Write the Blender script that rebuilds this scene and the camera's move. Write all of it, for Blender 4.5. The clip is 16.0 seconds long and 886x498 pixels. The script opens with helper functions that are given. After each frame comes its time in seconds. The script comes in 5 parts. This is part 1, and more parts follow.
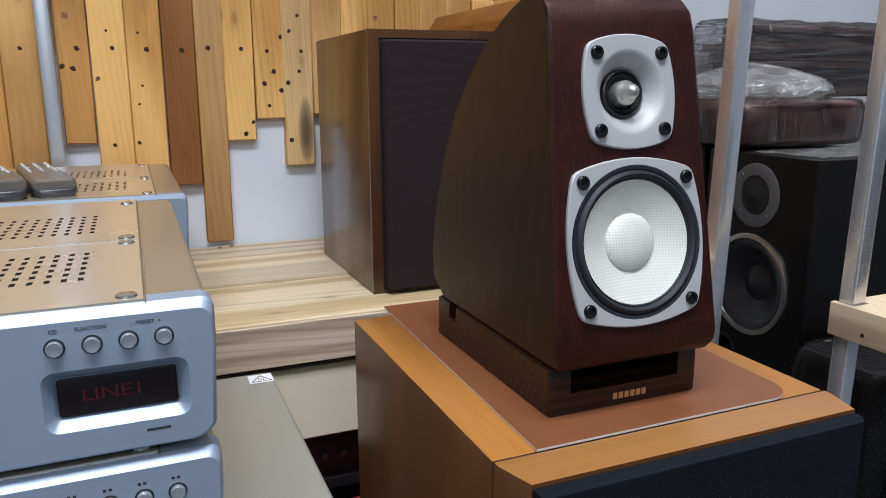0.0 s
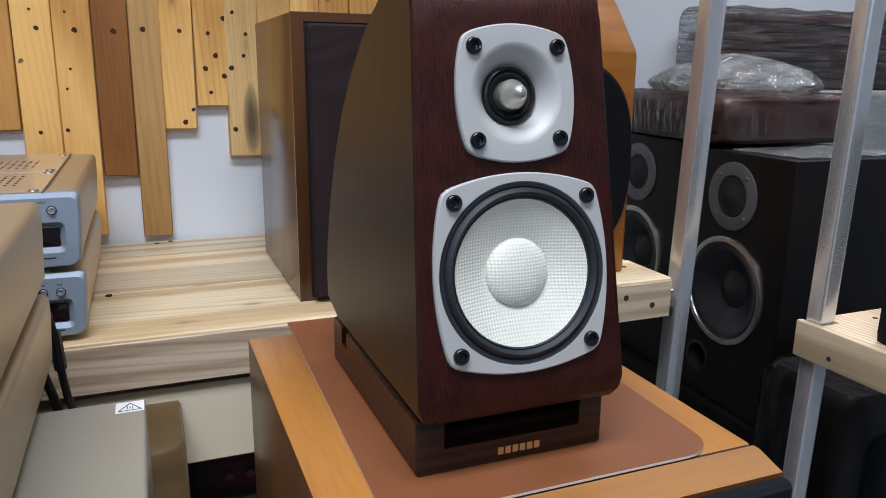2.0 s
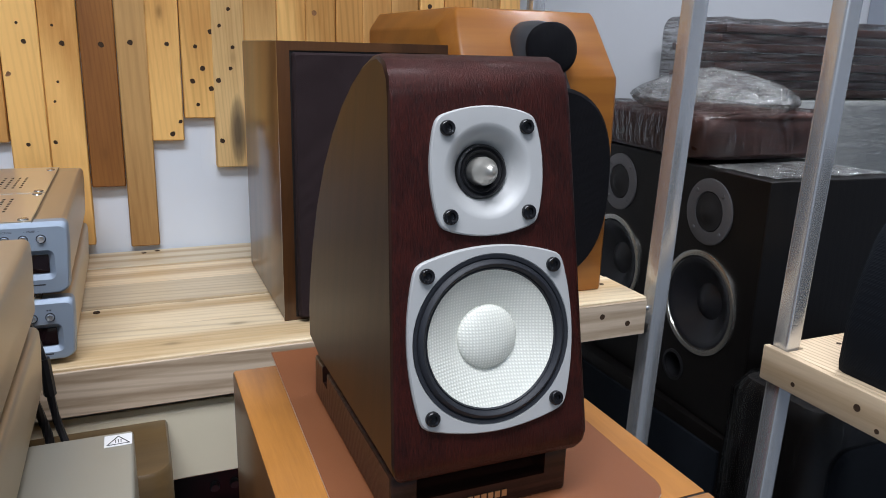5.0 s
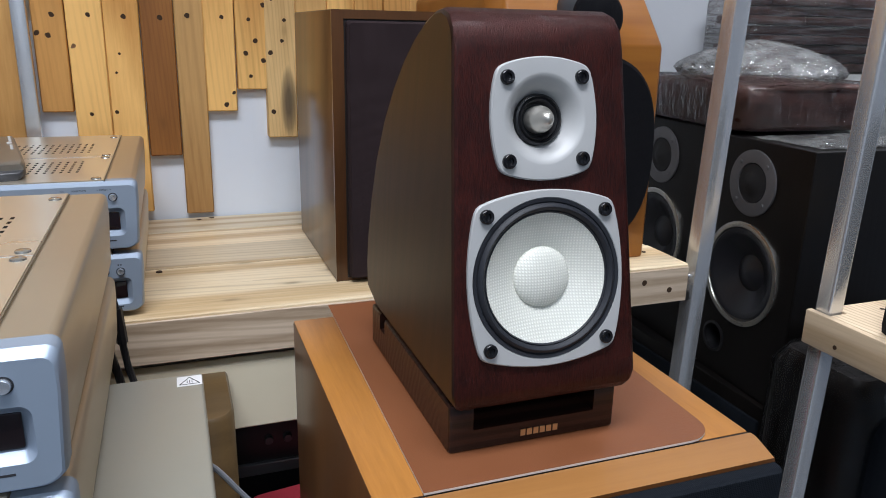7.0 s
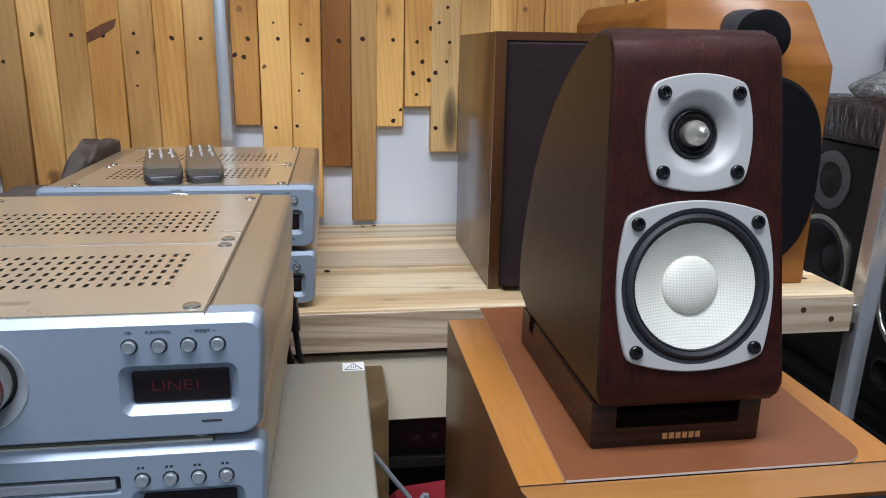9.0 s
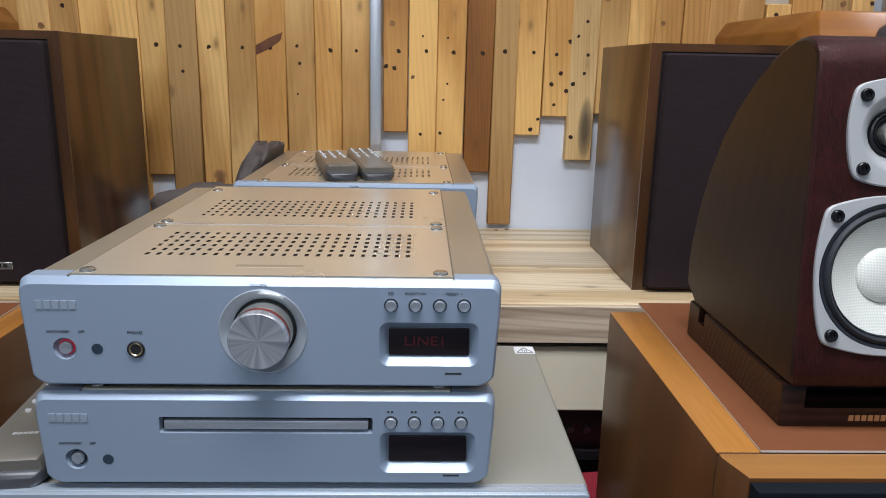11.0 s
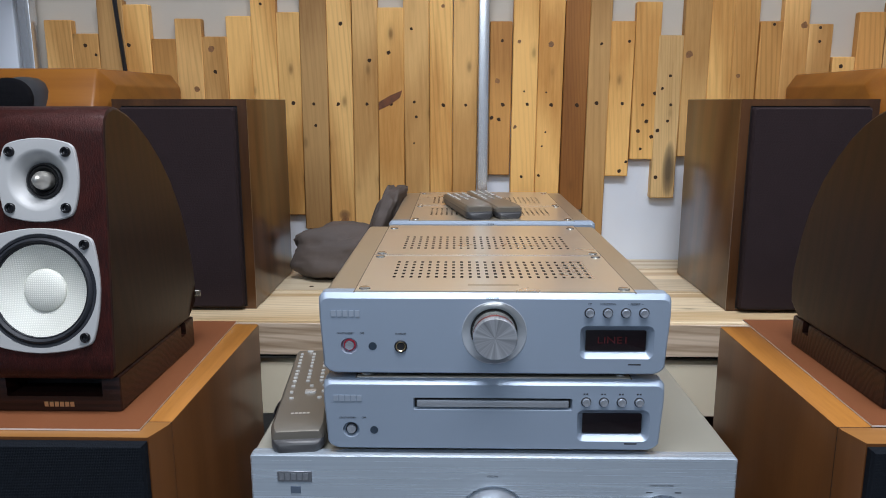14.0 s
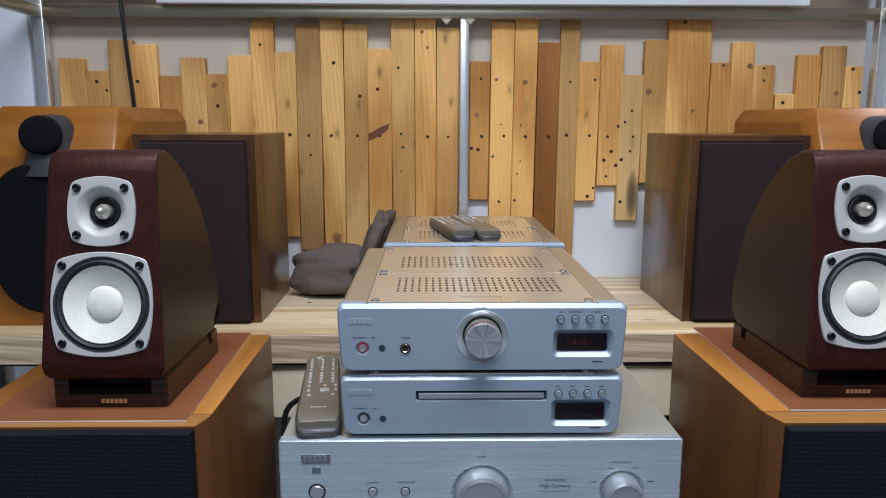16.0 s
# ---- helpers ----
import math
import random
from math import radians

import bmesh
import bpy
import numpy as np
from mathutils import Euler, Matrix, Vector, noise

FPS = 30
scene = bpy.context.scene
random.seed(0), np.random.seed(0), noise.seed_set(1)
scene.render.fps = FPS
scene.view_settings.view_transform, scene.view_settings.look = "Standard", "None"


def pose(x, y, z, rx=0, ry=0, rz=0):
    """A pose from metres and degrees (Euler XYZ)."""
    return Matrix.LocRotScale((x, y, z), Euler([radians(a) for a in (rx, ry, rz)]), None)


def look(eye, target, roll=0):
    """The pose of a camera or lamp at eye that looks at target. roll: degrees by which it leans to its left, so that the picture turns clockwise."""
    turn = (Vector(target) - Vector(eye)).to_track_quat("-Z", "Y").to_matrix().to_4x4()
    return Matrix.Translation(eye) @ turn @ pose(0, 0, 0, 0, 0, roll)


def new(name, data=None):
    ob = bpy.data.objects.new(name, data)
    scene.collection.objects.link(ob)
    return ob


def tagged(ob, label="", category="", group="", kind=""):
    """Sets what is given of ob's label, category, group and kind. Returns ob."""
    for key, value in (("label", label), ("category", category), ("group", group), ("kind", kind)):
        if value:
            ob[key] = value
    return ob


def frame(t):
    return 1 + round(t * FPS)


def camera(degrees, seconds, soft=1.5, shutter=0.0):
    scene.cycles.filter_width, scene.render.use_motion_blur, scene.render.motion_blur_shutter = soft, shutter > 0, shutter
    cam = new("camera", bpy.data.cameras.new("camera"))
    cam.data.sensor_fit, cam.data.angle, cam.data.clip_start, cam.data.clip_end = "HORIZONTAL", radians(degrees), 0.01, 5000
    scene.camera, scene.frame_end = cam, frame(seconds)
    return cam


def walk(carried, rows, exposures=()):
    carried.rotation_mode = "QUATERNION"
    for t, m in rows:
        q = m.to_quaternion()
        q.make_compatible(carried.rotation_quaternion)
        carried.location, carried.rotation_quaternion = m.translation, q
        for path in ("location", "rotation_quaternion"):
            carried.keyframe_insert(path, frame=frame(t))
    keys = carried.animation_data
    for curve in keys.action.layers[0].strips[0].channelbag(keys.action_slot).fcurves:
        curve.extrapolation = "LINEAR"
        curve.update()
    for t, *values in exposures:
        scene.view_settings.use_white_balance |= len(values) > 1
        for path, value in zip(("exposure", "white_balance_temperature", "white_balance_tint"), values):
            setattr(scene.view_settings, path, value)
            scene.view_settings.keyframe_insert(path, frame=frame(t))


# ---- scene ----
cam = camera(61.7, 16.0, 0.95)
PATH = [
    (0, (0.122, -0.36, 1.188), (0.871, 1.444, 0.757), -0.3),
    (0.5, (0.166, -0.351, 1.187), (0.926, 1.446, 0.745), -0.2),
    (1, (0.205, -0.335, 1.182), (0.954, 1.462, 0.724), 0.0),
    (1.5, (0.224, -0.323, 1.187), (0.958, 1.477, 0.716), 0.3),
    (2, (0.233, -0.318, 1.196), (0.96, 1.484, 0.723), 0.6),
    (2.5, (0.239, -0.318, 1.21), (0.972, 1.484, 0.746), 1.0),
    (3, (0.239, -0.317, 1.222), (0.98, 1.484, 0.767), 1.1),
    (3.2, (0.24, -0.316, 1.227), (0.982, 1.483, 0.768), 1.3),
    (5.3, (0.233, -0.335, 1.25), (0.991, 1.438, 0.718), 1.4),
    (5.5, (0.23, -0.338, 1.248), (0.99, 1.431, 0.708), 1.3),
    (6, (0.223, -0.346, 1.241), (0.968, 1.424, 0.682), 1.3),
    (6.5, (0.216, -0.351, 1.236), (0.932, 1.428, 0.67), 1.3),
    (7, (0.21, -0.357, 1.233), (0.872, 1.444, 0.668), 1.2),
    (7.5, (0.215, -0.363, 1.23), (0.791, 1.468, 0.67), 1.1),
    (8, (0.225, -0.369, 1.227), (0.699, 1.493, 0.672), 0.9),
    (8.5, (0.215, -0.383, 1.225), (0.58, 1.508, 0.685), 0.8),
    (9, (0.194, -0.395, 1.231), (0.478, 1.516, 0.713), 0.9),
    (9.5, (0.162, -0.406, 1.225), (0.384, 1.518, 0.729), 1.3),
    (10, (0.143, -0.415, 1.218), (0.31, 1.518, 0.732), 1.5),
    (12.3, (0.03, -0.52, 1.23), (0.017, 1.427, 0.772), 0.5),
    (12.5, (0.02, -0.532, 1.231), (0.005, 1.417, 0.783), 0.5),
    (13, (-0.002, -0.562, 1.237), (-0.036, 1.392, 0.812), 0.1),
    (13.5, (-0.018, -0.584, 1.246), (-0.06, 1.375, 0.842), -0.0),
    (14, (-0.033, -0.615, 1.251), (-0.069, 1.346, 0.86), 0.0),
    (14.5, (-0.044, -0.644, 1.255), (-0.072, 1.319, 0.875), 0.0),
    (15, (-0.051, -0.676, 1.261), (-0.064, 1.29, 0.894), -0.1),
    (15.5, (-0.053, -0.714, 1.27), (-0.044, 1.255, 0.918), 0.0),
    (16, (-0.055, -0.75, 1.277), (-0.02, 1.221, 0.937), 0.1),
]
walk(cam, [(t, look(eye, target, roll)) for t, eye, target, roll in PATH])

# ---- light and exposure ----
world = bpy.data.worlds.new("world")
world.use_nodes = True
scene.world = world
world.node_tree.nodes["Background"].inputs[0].default_value = (0.75, 0.85, 1.0, 1)
world.node_tree.nodes["Background"].inputs[1].default_value = 0.02
scene.view_settings.exposure = 0.0


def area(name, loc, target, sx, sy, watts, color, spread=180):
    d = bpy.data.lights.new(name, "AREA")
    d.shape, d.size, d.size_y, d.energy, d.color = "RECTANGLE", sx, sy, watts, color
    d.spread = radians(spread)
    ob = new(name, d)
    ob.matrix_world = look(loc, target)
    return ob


area("unseen_overhead_lamp", (0.05, -0.45, 2.62), (0.05, -0.449, 0), 1.2, 0.45, 35, (0.92, 0.96, 1.06), 165)
area("unseen_overhead_lamp", (-0.3, -2.4, 2.62), (-0.3, -2.399, 0), 1.6, 0.5, 36, (0.80, 0.91, 1.03))
# unseen lamp, added to brighten the recess wall and black speakers
area("unseen_overhead_lamp", (1.6, 0.5, 2.62), (1.6, 0.501, 0), 0.8, 0.3, 11, (0.93, 0.96, 1.04), 85)


# ---- materials ----
def material(name):
    m = bpy.data.materials.new(name)
    m.use_nodes = True
    nt = m.node_tree
    return m, nt, nt.nodes["Principled BSDF"]


def node(nt, kind, **values):
    n = nt.nodes.new(kind)
    for k, v in values.items():
        n.inputs[k.replace("_", " ")].default_value = v
    return n


def ramp(nt, fac, stops):
    n = nt.nodes.new("ShaderNodeValToRGB")
    while len(n.color_ramp.elements) < len(stops):
        n.color_ramp.elements.new(0.5)
    for e, (p, c) in zip(n.color_ramp.elements, stops):
        e.position, e.color = p, (*c, 1) if len(c) == 3 else c
    nt.links.new(fac, n.inputs[0])
    return n.outputs[0]


def coords(nt, stretch, shift=True):
    """Object coordinates, stretched, and shifted by a random amount for each object."""
    tc = nt.nodes.new("ShaderNodeTexCoord")
    mp = nt.nodes.new("ShaderNodeMapping")
    mp.inputs["Scale"].default_value = stretch
    nt.links.new(tc.outputs["Object"], mp.inputs["Vector"])
    if shift:
        info = nt.nodes.new("ShaderNodeObjectInfo")
        mul = nt.nodes.new("ShaderNodeVectorMath")
        mul.operation = "SCALE"
        mul.inputs[0].default_value = (13.7, 7.3, 19.1)
        nt.links.new(info.outputs["Random"], mul.inputs["Scale"])
        nt.links.new(mul.outputs[0], mp.inputs["Location"])
    return mp.outputs[0]


def bump(nt, bsdf, height, strength, distance):
    b = nt.nodes.new("ShaderNodeBump")
    b.inputs["Strength"].default_value, b.inputs["Distance"].default_value = strength, distance
    nt.links.new(height, b.inputs["Height"])
    nt.links.new(b.outputs[0], bsdf.inputs["Normal"])


def mix(nt, fac, a, b, blend="MIX"):
    n = nt.nodes.new("ShaderNodeMix")
    n.data_type, n.blend_type = "RGBA", blend
    for s, v in ((0, fac), (6, a), (7, b)):
        if hasattr(v, "is_linked"):
            nt.links.new(v, n.inputs[s])
        else:
            n.inputs[s].default_value = v if s == 0 else (*v, 1)
    return n.outputs[2]


def wood(name, light, dark, axis="z", rough=0.5, coat=0.0, fine=1.0, tone=0.25, contrast=1.0, knots=0.0, relief=0.25, spec=0.5, spots=(), tint=None, lines=0.0, pitch=21.0, pore=0.34):
    """Wood with long grain along one axis, growth bands, pores and a tone for each piece."""
    m, nt, b = material(name)
    s = {"x": (0.35, 5, 5), "y": (5, 0.35, 5), "z": (5, 5, 0.35)}[axis]
    co = coords(nt, [v * fine for v in s])
    big = node(nt, "ShaderNodeTexNoise", Scale=2.2, Detail=3.0, Distortion=1.2)
    nt.links.new(co, big.inputs["Vector"])
    wave = nt.nodes.new("ShaderNodeTexWave")
    wave.wave_type, wave.bands_direction = "RINGS", "X"
    wave.inputs["Scale"].default_value, wave.inputs["Distortion"].default_value = 1.6, 9.0
    wave.inputs["Detail"].default_value, wave.inputs["Detail Scale"].default_value = 2.0, 0.6
    nt.links.new(co, wave.inputs["Vector"])
    pores = node(nt, "ShaderNodeTexNoise", Scale=26.0, Detail=4.0, Roughness=0.7)
    nt.links.new(co, pores.inputs["Vector"])
    c = 0.5 * contrast
    band = ramp(nt, wave.outputs["Fac"], [(0.15, (0.5 - c * 0.45,) * 3), (0.75, (0.5 + c * 0.5,) * 3)])
    mixed = mix(nt, 0.45, band, big.outputs["Fac"])
    mixed = mix(nt, pore, mixed, ramp(nt, pores.outputs["Fac"], [(0.5 - 0.17 / pore, (0.0,) * 3), (0.5 + 0.17 / pore, (1.0,) * 3)]) if pore > 0.34 else pores.outputs["Fac"])
    col = ramp(nt, mixed, [(0.28, dark), (0.68, light)])
    info = nt.nodes.new("ShaderNodeObjectInfo")
    t = ramp(nt, info.outputs["Random"], [(0.0, (1 - tone,) * 3), (0.5, (1.0, 1.0 - tone * 0.1, 1 - tone * 0.3)), (1.0, (1 + tone * 0.35, 1 + tone * 0.25, 1 + tone * 0.1))])
    col = mix(nt, 1.0, col, t, "MULTIPLY")
    if lines:
        # narrow growth lines that bend slowly along the grain
        lw = nt.nodes.new("ShaderNodeTexWave")
        lw.wave_type, lw.bands_direction = "BANDS", "DIAGONAL"
        for k, v in (("Scale", pitch), ("Distortion", 16.0), ("Detail", 2.5), ("Detail Scale", 0.16), ("Detail Roughness", 0.55)):
            lw.inputs[k].default_value = v
        nt.links.new(co, lw.inputs["Vector"])
        soft = ramp(nt, lw.outputs["Fac"], [(0.0, (1 - lines, 1 - lines * 1.15, 1 - lines * 1.3)), (0.45, (1, 1, 1))])
        patch = node(nt, "ShaderNodeTexNoise", Scale=1.1, Detail=1.0)
        nt.links.new(co, patch.inputs["Vector"])
        col = mix(nt, ramp(nt, patch.outputs["Fac"], [(0.38, (0.15,) * 3), (0.62, (1, 1, 1))]), col, mix(nt, 1.0, col, soft, "MULTIPLY"))
    if knots:
        kc = coords(nt, {"x": (9, 21, 21), "y": (21, 9, 21), "z": (21, 21, 9)}[axis])
        vo = node(nt, "ShaderNodeTexVoronoi", Scale=1.0, Randomness=1.0)
        nt.links.new(kc, vo.inputs["Vector"])
        k = ramp(nt, vo.outputs["Distance"], [(0.05, (1, 1, 1)), (0.09, (0.6, 0.6, 0.6)), (0.13, (0.2, 0.2, 0.2)), (0.24, (0, 0, 0))])
        col = mix(nt, mix(nt, 1.0, k, (knots,) * 3, "MULTIPLY"), col, [v * 0.35 for v in dark])
    for sx, sz, rx, rz, shade in spots:
        # a single stain or knot with a ragged edge
        tc = nt.nodes.new("ShaderNodeTexCoord")
        mp = nt.nodes.new("ShaderNodeMapping")
        mp.inputs["Location"].default_value = (-sx / rx, 0, -sz / rz)
        mp.inputs["Scale"].default_value = (1 / rx, 0, 1 / rz)
        nt.links.new(tc.outputs["Object"], mp.inputs["Vector"])
        wob = mix(nt, 0.22, mp.outputs[0], pores.outputs["Color"], "ADD")
        ln = nt.nodes.new("ShaderNodeVectorMath")
        ln.operation = "LENGTH"
        nt.links.new(wob, ln.inputs[0])
        k = ramp(nt, ln.outputs["Value"], [(0.35, (0.9, 0.9, 0.9)), (0.75, (0.55, 0.55, 0.55)), (1.0, (0, 0, 0))])
        col = mix(nt, k, col, shade)
    nt.links.new(col, b.inputs["Base Color"])
    b.inputs["Roughness"].default_value = rough
    b.inputs["Specular IOR Level"].default_value = spec
    if tint:
        b.inputs["Specular Tint"].default_value = (*tint, 1)
    b.inputs["Coat Weight"].default_value, b.inputs["Coat Roughness"].default_value = coat, 0.18
    bump(nt, b, mixed, relief, 0.0015)
    return m


def plain(name, color, rough=0.5, metal=0.0, vary=0.12, scale=9.0, grit=0.0, grit_scale=400.0, coat=0.0, stretch=(1, 1, 1)):
    """Paint, plastic or metal with faint blotches in tone and gloss and an optional fine grit."""
    m, nt, b = material(name)
    co = coords(nt, stretch)
    n = node(nt, "ShaderNodeTexNoise", Scale=scale, Detail=5.0, Roughness=0.6)
    nt.links.new(co, n.inputs["Vector"])
    col = ramp(nt, n.outputs["Fac"], [(0.3, [v * (1 - vary) for v in color]), (0.7, [min(1, v * (1 + vary)) for v in color])])
    nt.links.new(col, b.inputs["Base Color"])
    r = ramp(nt, n.outputs["Fac"], [(0.3, (max(0.02, rough * (1 - vary)),) * 3), (0.7, (min(1, rough * (1 + vary)),) * 3)])
    nt.links.new(r, b.inputs["Roughness"])
    b.inputs["Metallic"].default_value, b.inputs["Coat Weight"].default_value = metal, coat
    if grit:
        g = node(nt, "ShaderNodeTexNoise", Scale=grit_scale, Detail=2.0)
        nt.links.new(co, g.inputs["Vector"])
        bump(nt, b, g.outputs["Fac"], grit, 0.0006)
    return m


def weave(name, color, rough, pitch, strength, metal=0.0, vary=0.15, sheen=0.0, spec=0.15):
    """A woven surface: two crossed ribs with the given pitch in metres."""
    m, nt, b = material(name)
    tc = nt.nodes.new("ShaderNodeTexCoord")
    hs = []
    for d in ("X", "Z"):
        w = nt.nodes.new("ShaderNodeTexWave")
        w.wave_type, w.bands_direction = "BANDS", d
        w.inputs["Scale"].default_value = 0.314 / pitch
        nt.links.new(tc.outputs["Object"], w.inputs["Vector"])
        hs.append(w.outputs["Fac"])
    h = mix(nt, 1.0, hs[0], hs[1], "MULTIPLY")
    n = node(nt, "ShaderNodeTexNoise", Scale=30.0, Detail=4.0)
    nt.links.new(tc.outputs["Object"], n.inputs["Vector"])
    c1 = ramp(nt, h, [(0.0, [v * (1 - vary) for v in color]), (0.8, color)])
    c2 = ramp(nt, n.outputs["Fac"], [(0.3, (0.9, 0.9, 0.9)), (0.7, (1, 1, 1))])
    nt.links.new(mix(nt, 1.0, c1, c2, "MULTIPLY"), b.inputs["Base Color"])
    b.inputs["Roughness"].default_value, b.inputs["Metallic"].default_value = rough, metal
    b.inputs["Sheen Weight"].default_value = sheen
    b.inputs["Specular IOR Level"].default_value = spec
    bump(nt, b, h, strength, pitch * 0.5)
    return m


def glow(name, color, strength):
    m, nt, b = material(name)
    b.inputs["Base Color"].default_value = (*[v * 0.1 for v in color], 1)
    b.inputs["Emission Color"].default_value = (*color, 1)
    b.inputs["Emission Strength"].default_value = strength
    return m


def brushed(name, color, rough, axis=0, amount=0.5, metal=1.0):
    m, nt, b = material(name)
    s = [480.0, 480.0, 480.0]
    s[axis] = 4.0
    co = coords(nt, s)
    n = node(nt, "ShaderNodeTexNoise", Scale=1.0, Detail=3.0)
    nt.links.new(co, n.inputs["Vector"])
    co2 = coords(nt, (5, 5, 5))
    n2 = node(nt, "ShaderNodeTexNoise", Scale=1.0, Detail=4.0)
    nt.links.new(co2, n2.inputs["Vector"])
    k = amount * 0.25
    col = ramp(nt, n.outputs["Fac"], [(0.3, [v * (1 - k) for v in color]), (0.7, color)])
    nt.links.new(mix(nt, 0.25, col, ramp(nt, n2.outputs["Fac"], [(0.3, [v * 0.86 for v in color]), (0.7, color)])), b.inputs["Base Color"])
    nt.links.new(ramp(nt, n.outputs["Fac"], [(0.3, (rough * 0.8,) * 3), (0.7, (rough * 1.2,) * 3)]), b.inputs["Roughness"])
    b.inputs["Metallic"].default_value = metal
    bump(nt, b, n.outputs["Fac"], 0.12 * amount, 0.0003)
    return m


def wrap_film(name, low, high, tint, stretch=(1, 1, 1)):
    """Thin clear plastic film: mostly clear, with streaks and crinkled gloss."""
    m, nt, b = material(name)
    out = nt.nodes["Material Output"]
    clear = nt.nodes.new("ShaderNodeBsdfTransparent")
    b.inputs["Base Color"].default_value = (*tint, 1)
    b.inputs["Roughness"].default_value = 0.10
    b.inputs["Specular IOR Level"].default_value = 0.9
    co = coords(nt, stretch)
    n = node(nt, "ShaderNodeTexNoise", Scale=26.0, Detail=6.0, Roughness=0.65, Distortion=0.5)
    nt.links.new(co, n.inputs["Vector"])
    fold = node(nt, "ShaderNodeTexNoise", Scale=40.0, Detail=2.0, Distortion=1.0)
    nt.links.new(co, fold.inputs["Vector"])
    bump(nt, b, mix(nt, 0.6, n.outputs["Fac"], fold.outputs["Fac"]), 1.0, 0.014)
    f = ramp(nt, n.outputs["Fac"], [(0.45, (low,) * 3), (0.72, (high,) * 3)])
    mx = nt.nodes.new("ShaderNodeMixShader")
    nt.links.new(f, mx.inputs[0])
    nt.links.new(clear.outputs[0], mx.inputs[1])
    nt.links.new(b.outputs[0], mx.inputs[2])
    shine = nt.nodes.new("ShaderNodeBsdfGlossy")
    shine.inputs["Roughness"].default_value = 0.12
    edge = nt.nodes.new("ShaderNodeFresnel")
    edge.inputs["IOR"].default_value = 1.33
    crease = b.inputs["Normal"].links[0].from_socket
    nt.links.new(crease, shine.inputs["Normal"])
    nt.links.new(crease, edge.inputs["Normal"])
    mg = nt.nodes.new("ShaderNodeMixShader")
    nt.links.new(edge.outputs[0], mg.inputs[0])
    nt.links.new(mx.outputs[0], mg.inputs[1])
    nt.links.new(shine.outputs[0], mg.inputs[2])
    nt.links.new(mg.outputs[0], out.inputs[0])
    return m


PINE = wood("pine", (0.92, 0.55, 0.19), (0.56, 0.265, 0.068), "z", 0.55, 0.0, tone=0.15, knots=0.8, contrast=1.7, lines=0.15, pitch=13.0, spec=0.3)
PINE_STAIN = wood("pine_with_stain", (0.84, 0.57, 0.26), (0.52, 0.30, 0.11), "z", 0.55, 0.0, tone=0.08, knots=0.6, contrast=1.1, lines=0.18, spec=0.3, spots=((0.012, -0.095, 0.014, 0.060, (0.10, 0.075, 0.05)),))
PINE_KNOT = wood("pine_with_knot", (0.90, 0.55, 0.20), (0.54, 0.265, 0.075), "z", 0.55, 0.0, tone=0.08, knots=0.7, contrast=1.6, lines=0.15, pitch=13.0, spec=0.3, spots=((0.004, -0.20, 0.013, 0.012, (0.20, 0.10, 0.045)),))
PINE_DARK = wood("stained_pine", (0.37, 0.155, 0.040), (0.21, 0.080, 0.020), "z", 0.5, 0.0, tone=0.08, knots=0.3, lines=0.2, spec=0.3)
PINE_GREY = wood("weathered_pine", (0.84, 0.505, 0.19), (0.50, 0.255, 0.076), "z", 0.6, 0.0, tone=0.14, knots=0.7, lines=0.15, pitch=13.0, contrast=1.7, spec=0.3)
PINE_ORANGE = wood("orange_pine", (0.62, 0.32, 0.095), (0.38, 0.17, 0.044), "z", 0.55, 0.0, tone=0.1, knots=0.6, lines=0.18, pitch=13.0, contrast=1.6, spec=0.3)
PINE_BROWN = wood("brown_pine", (0.55, 0.325, 0.125), (0.32, 0.165, 0.056), "z", 0.6, 0.0, tone=0.1, knots=0.5, lines=0.18, pitch=13.0, contrast=1.6, spec=0.3)
KNOT_WOOD = plain("dark_knot", (0.25, 0.115, 0.042), 0.6, vary=0.4, scale=160)
SCAR_WOOD = plain("split_heartwood", (0.155, 0.052, 0.018), 0.6, vary=0.4, scale=60)
SHELF_PINE = wood("shelf_pine", (0.90, 0.77, 0.56), (0.56, 0.39, 0.20), "x", 0.5, 0.1, fine=1.25, tone=0.30, contrast=1.6, knots=0.6, lines=0.24, pitch=8.0)
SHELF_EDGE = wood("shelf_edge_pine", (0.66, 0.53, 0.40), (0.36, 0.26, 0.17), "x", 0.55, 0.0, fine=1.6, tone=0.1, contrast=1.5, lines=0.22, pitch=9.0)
RACK_PINE = wood("rack_pine", (0.72, 0.58, 0.41), (0.50, 0.36, 0.215), "y", 0.55, 0.0, tone=0.1, knots=0.35, lines=0.3, pitch=16.0)
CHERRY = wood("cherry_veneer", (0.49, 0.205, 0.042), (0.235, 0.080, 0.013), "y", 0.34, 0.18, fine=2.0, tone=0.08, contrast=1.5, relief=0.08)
# darker copy of the cherry: shade on upright faces is in the colour
CHERRY_SHADED = wood("cherry_veneer_shaded", (0.145, 0.054, 0.0145), (0.085, 0.030, 0.008), "z", 0.36, 0.15, tone=0.06, contrast=0.8, relief=0.08)
HONEY = wood("honey_veneer", (0.37, 0.138, 0.020), (0.26, 0.090, 0.012), "x", 0.36, 0.15, tone=0.08, contrast=0.9, relief=0.05, spec=0.35)
WALNUT = wood("walnut_veneer", (0.108, 0.044, 0.0145), (0.036, 0.014, 0.005), "z", 0.3, 0.3, fine=1.6, tone=0.06, contrast=1.2, relief=0.1)
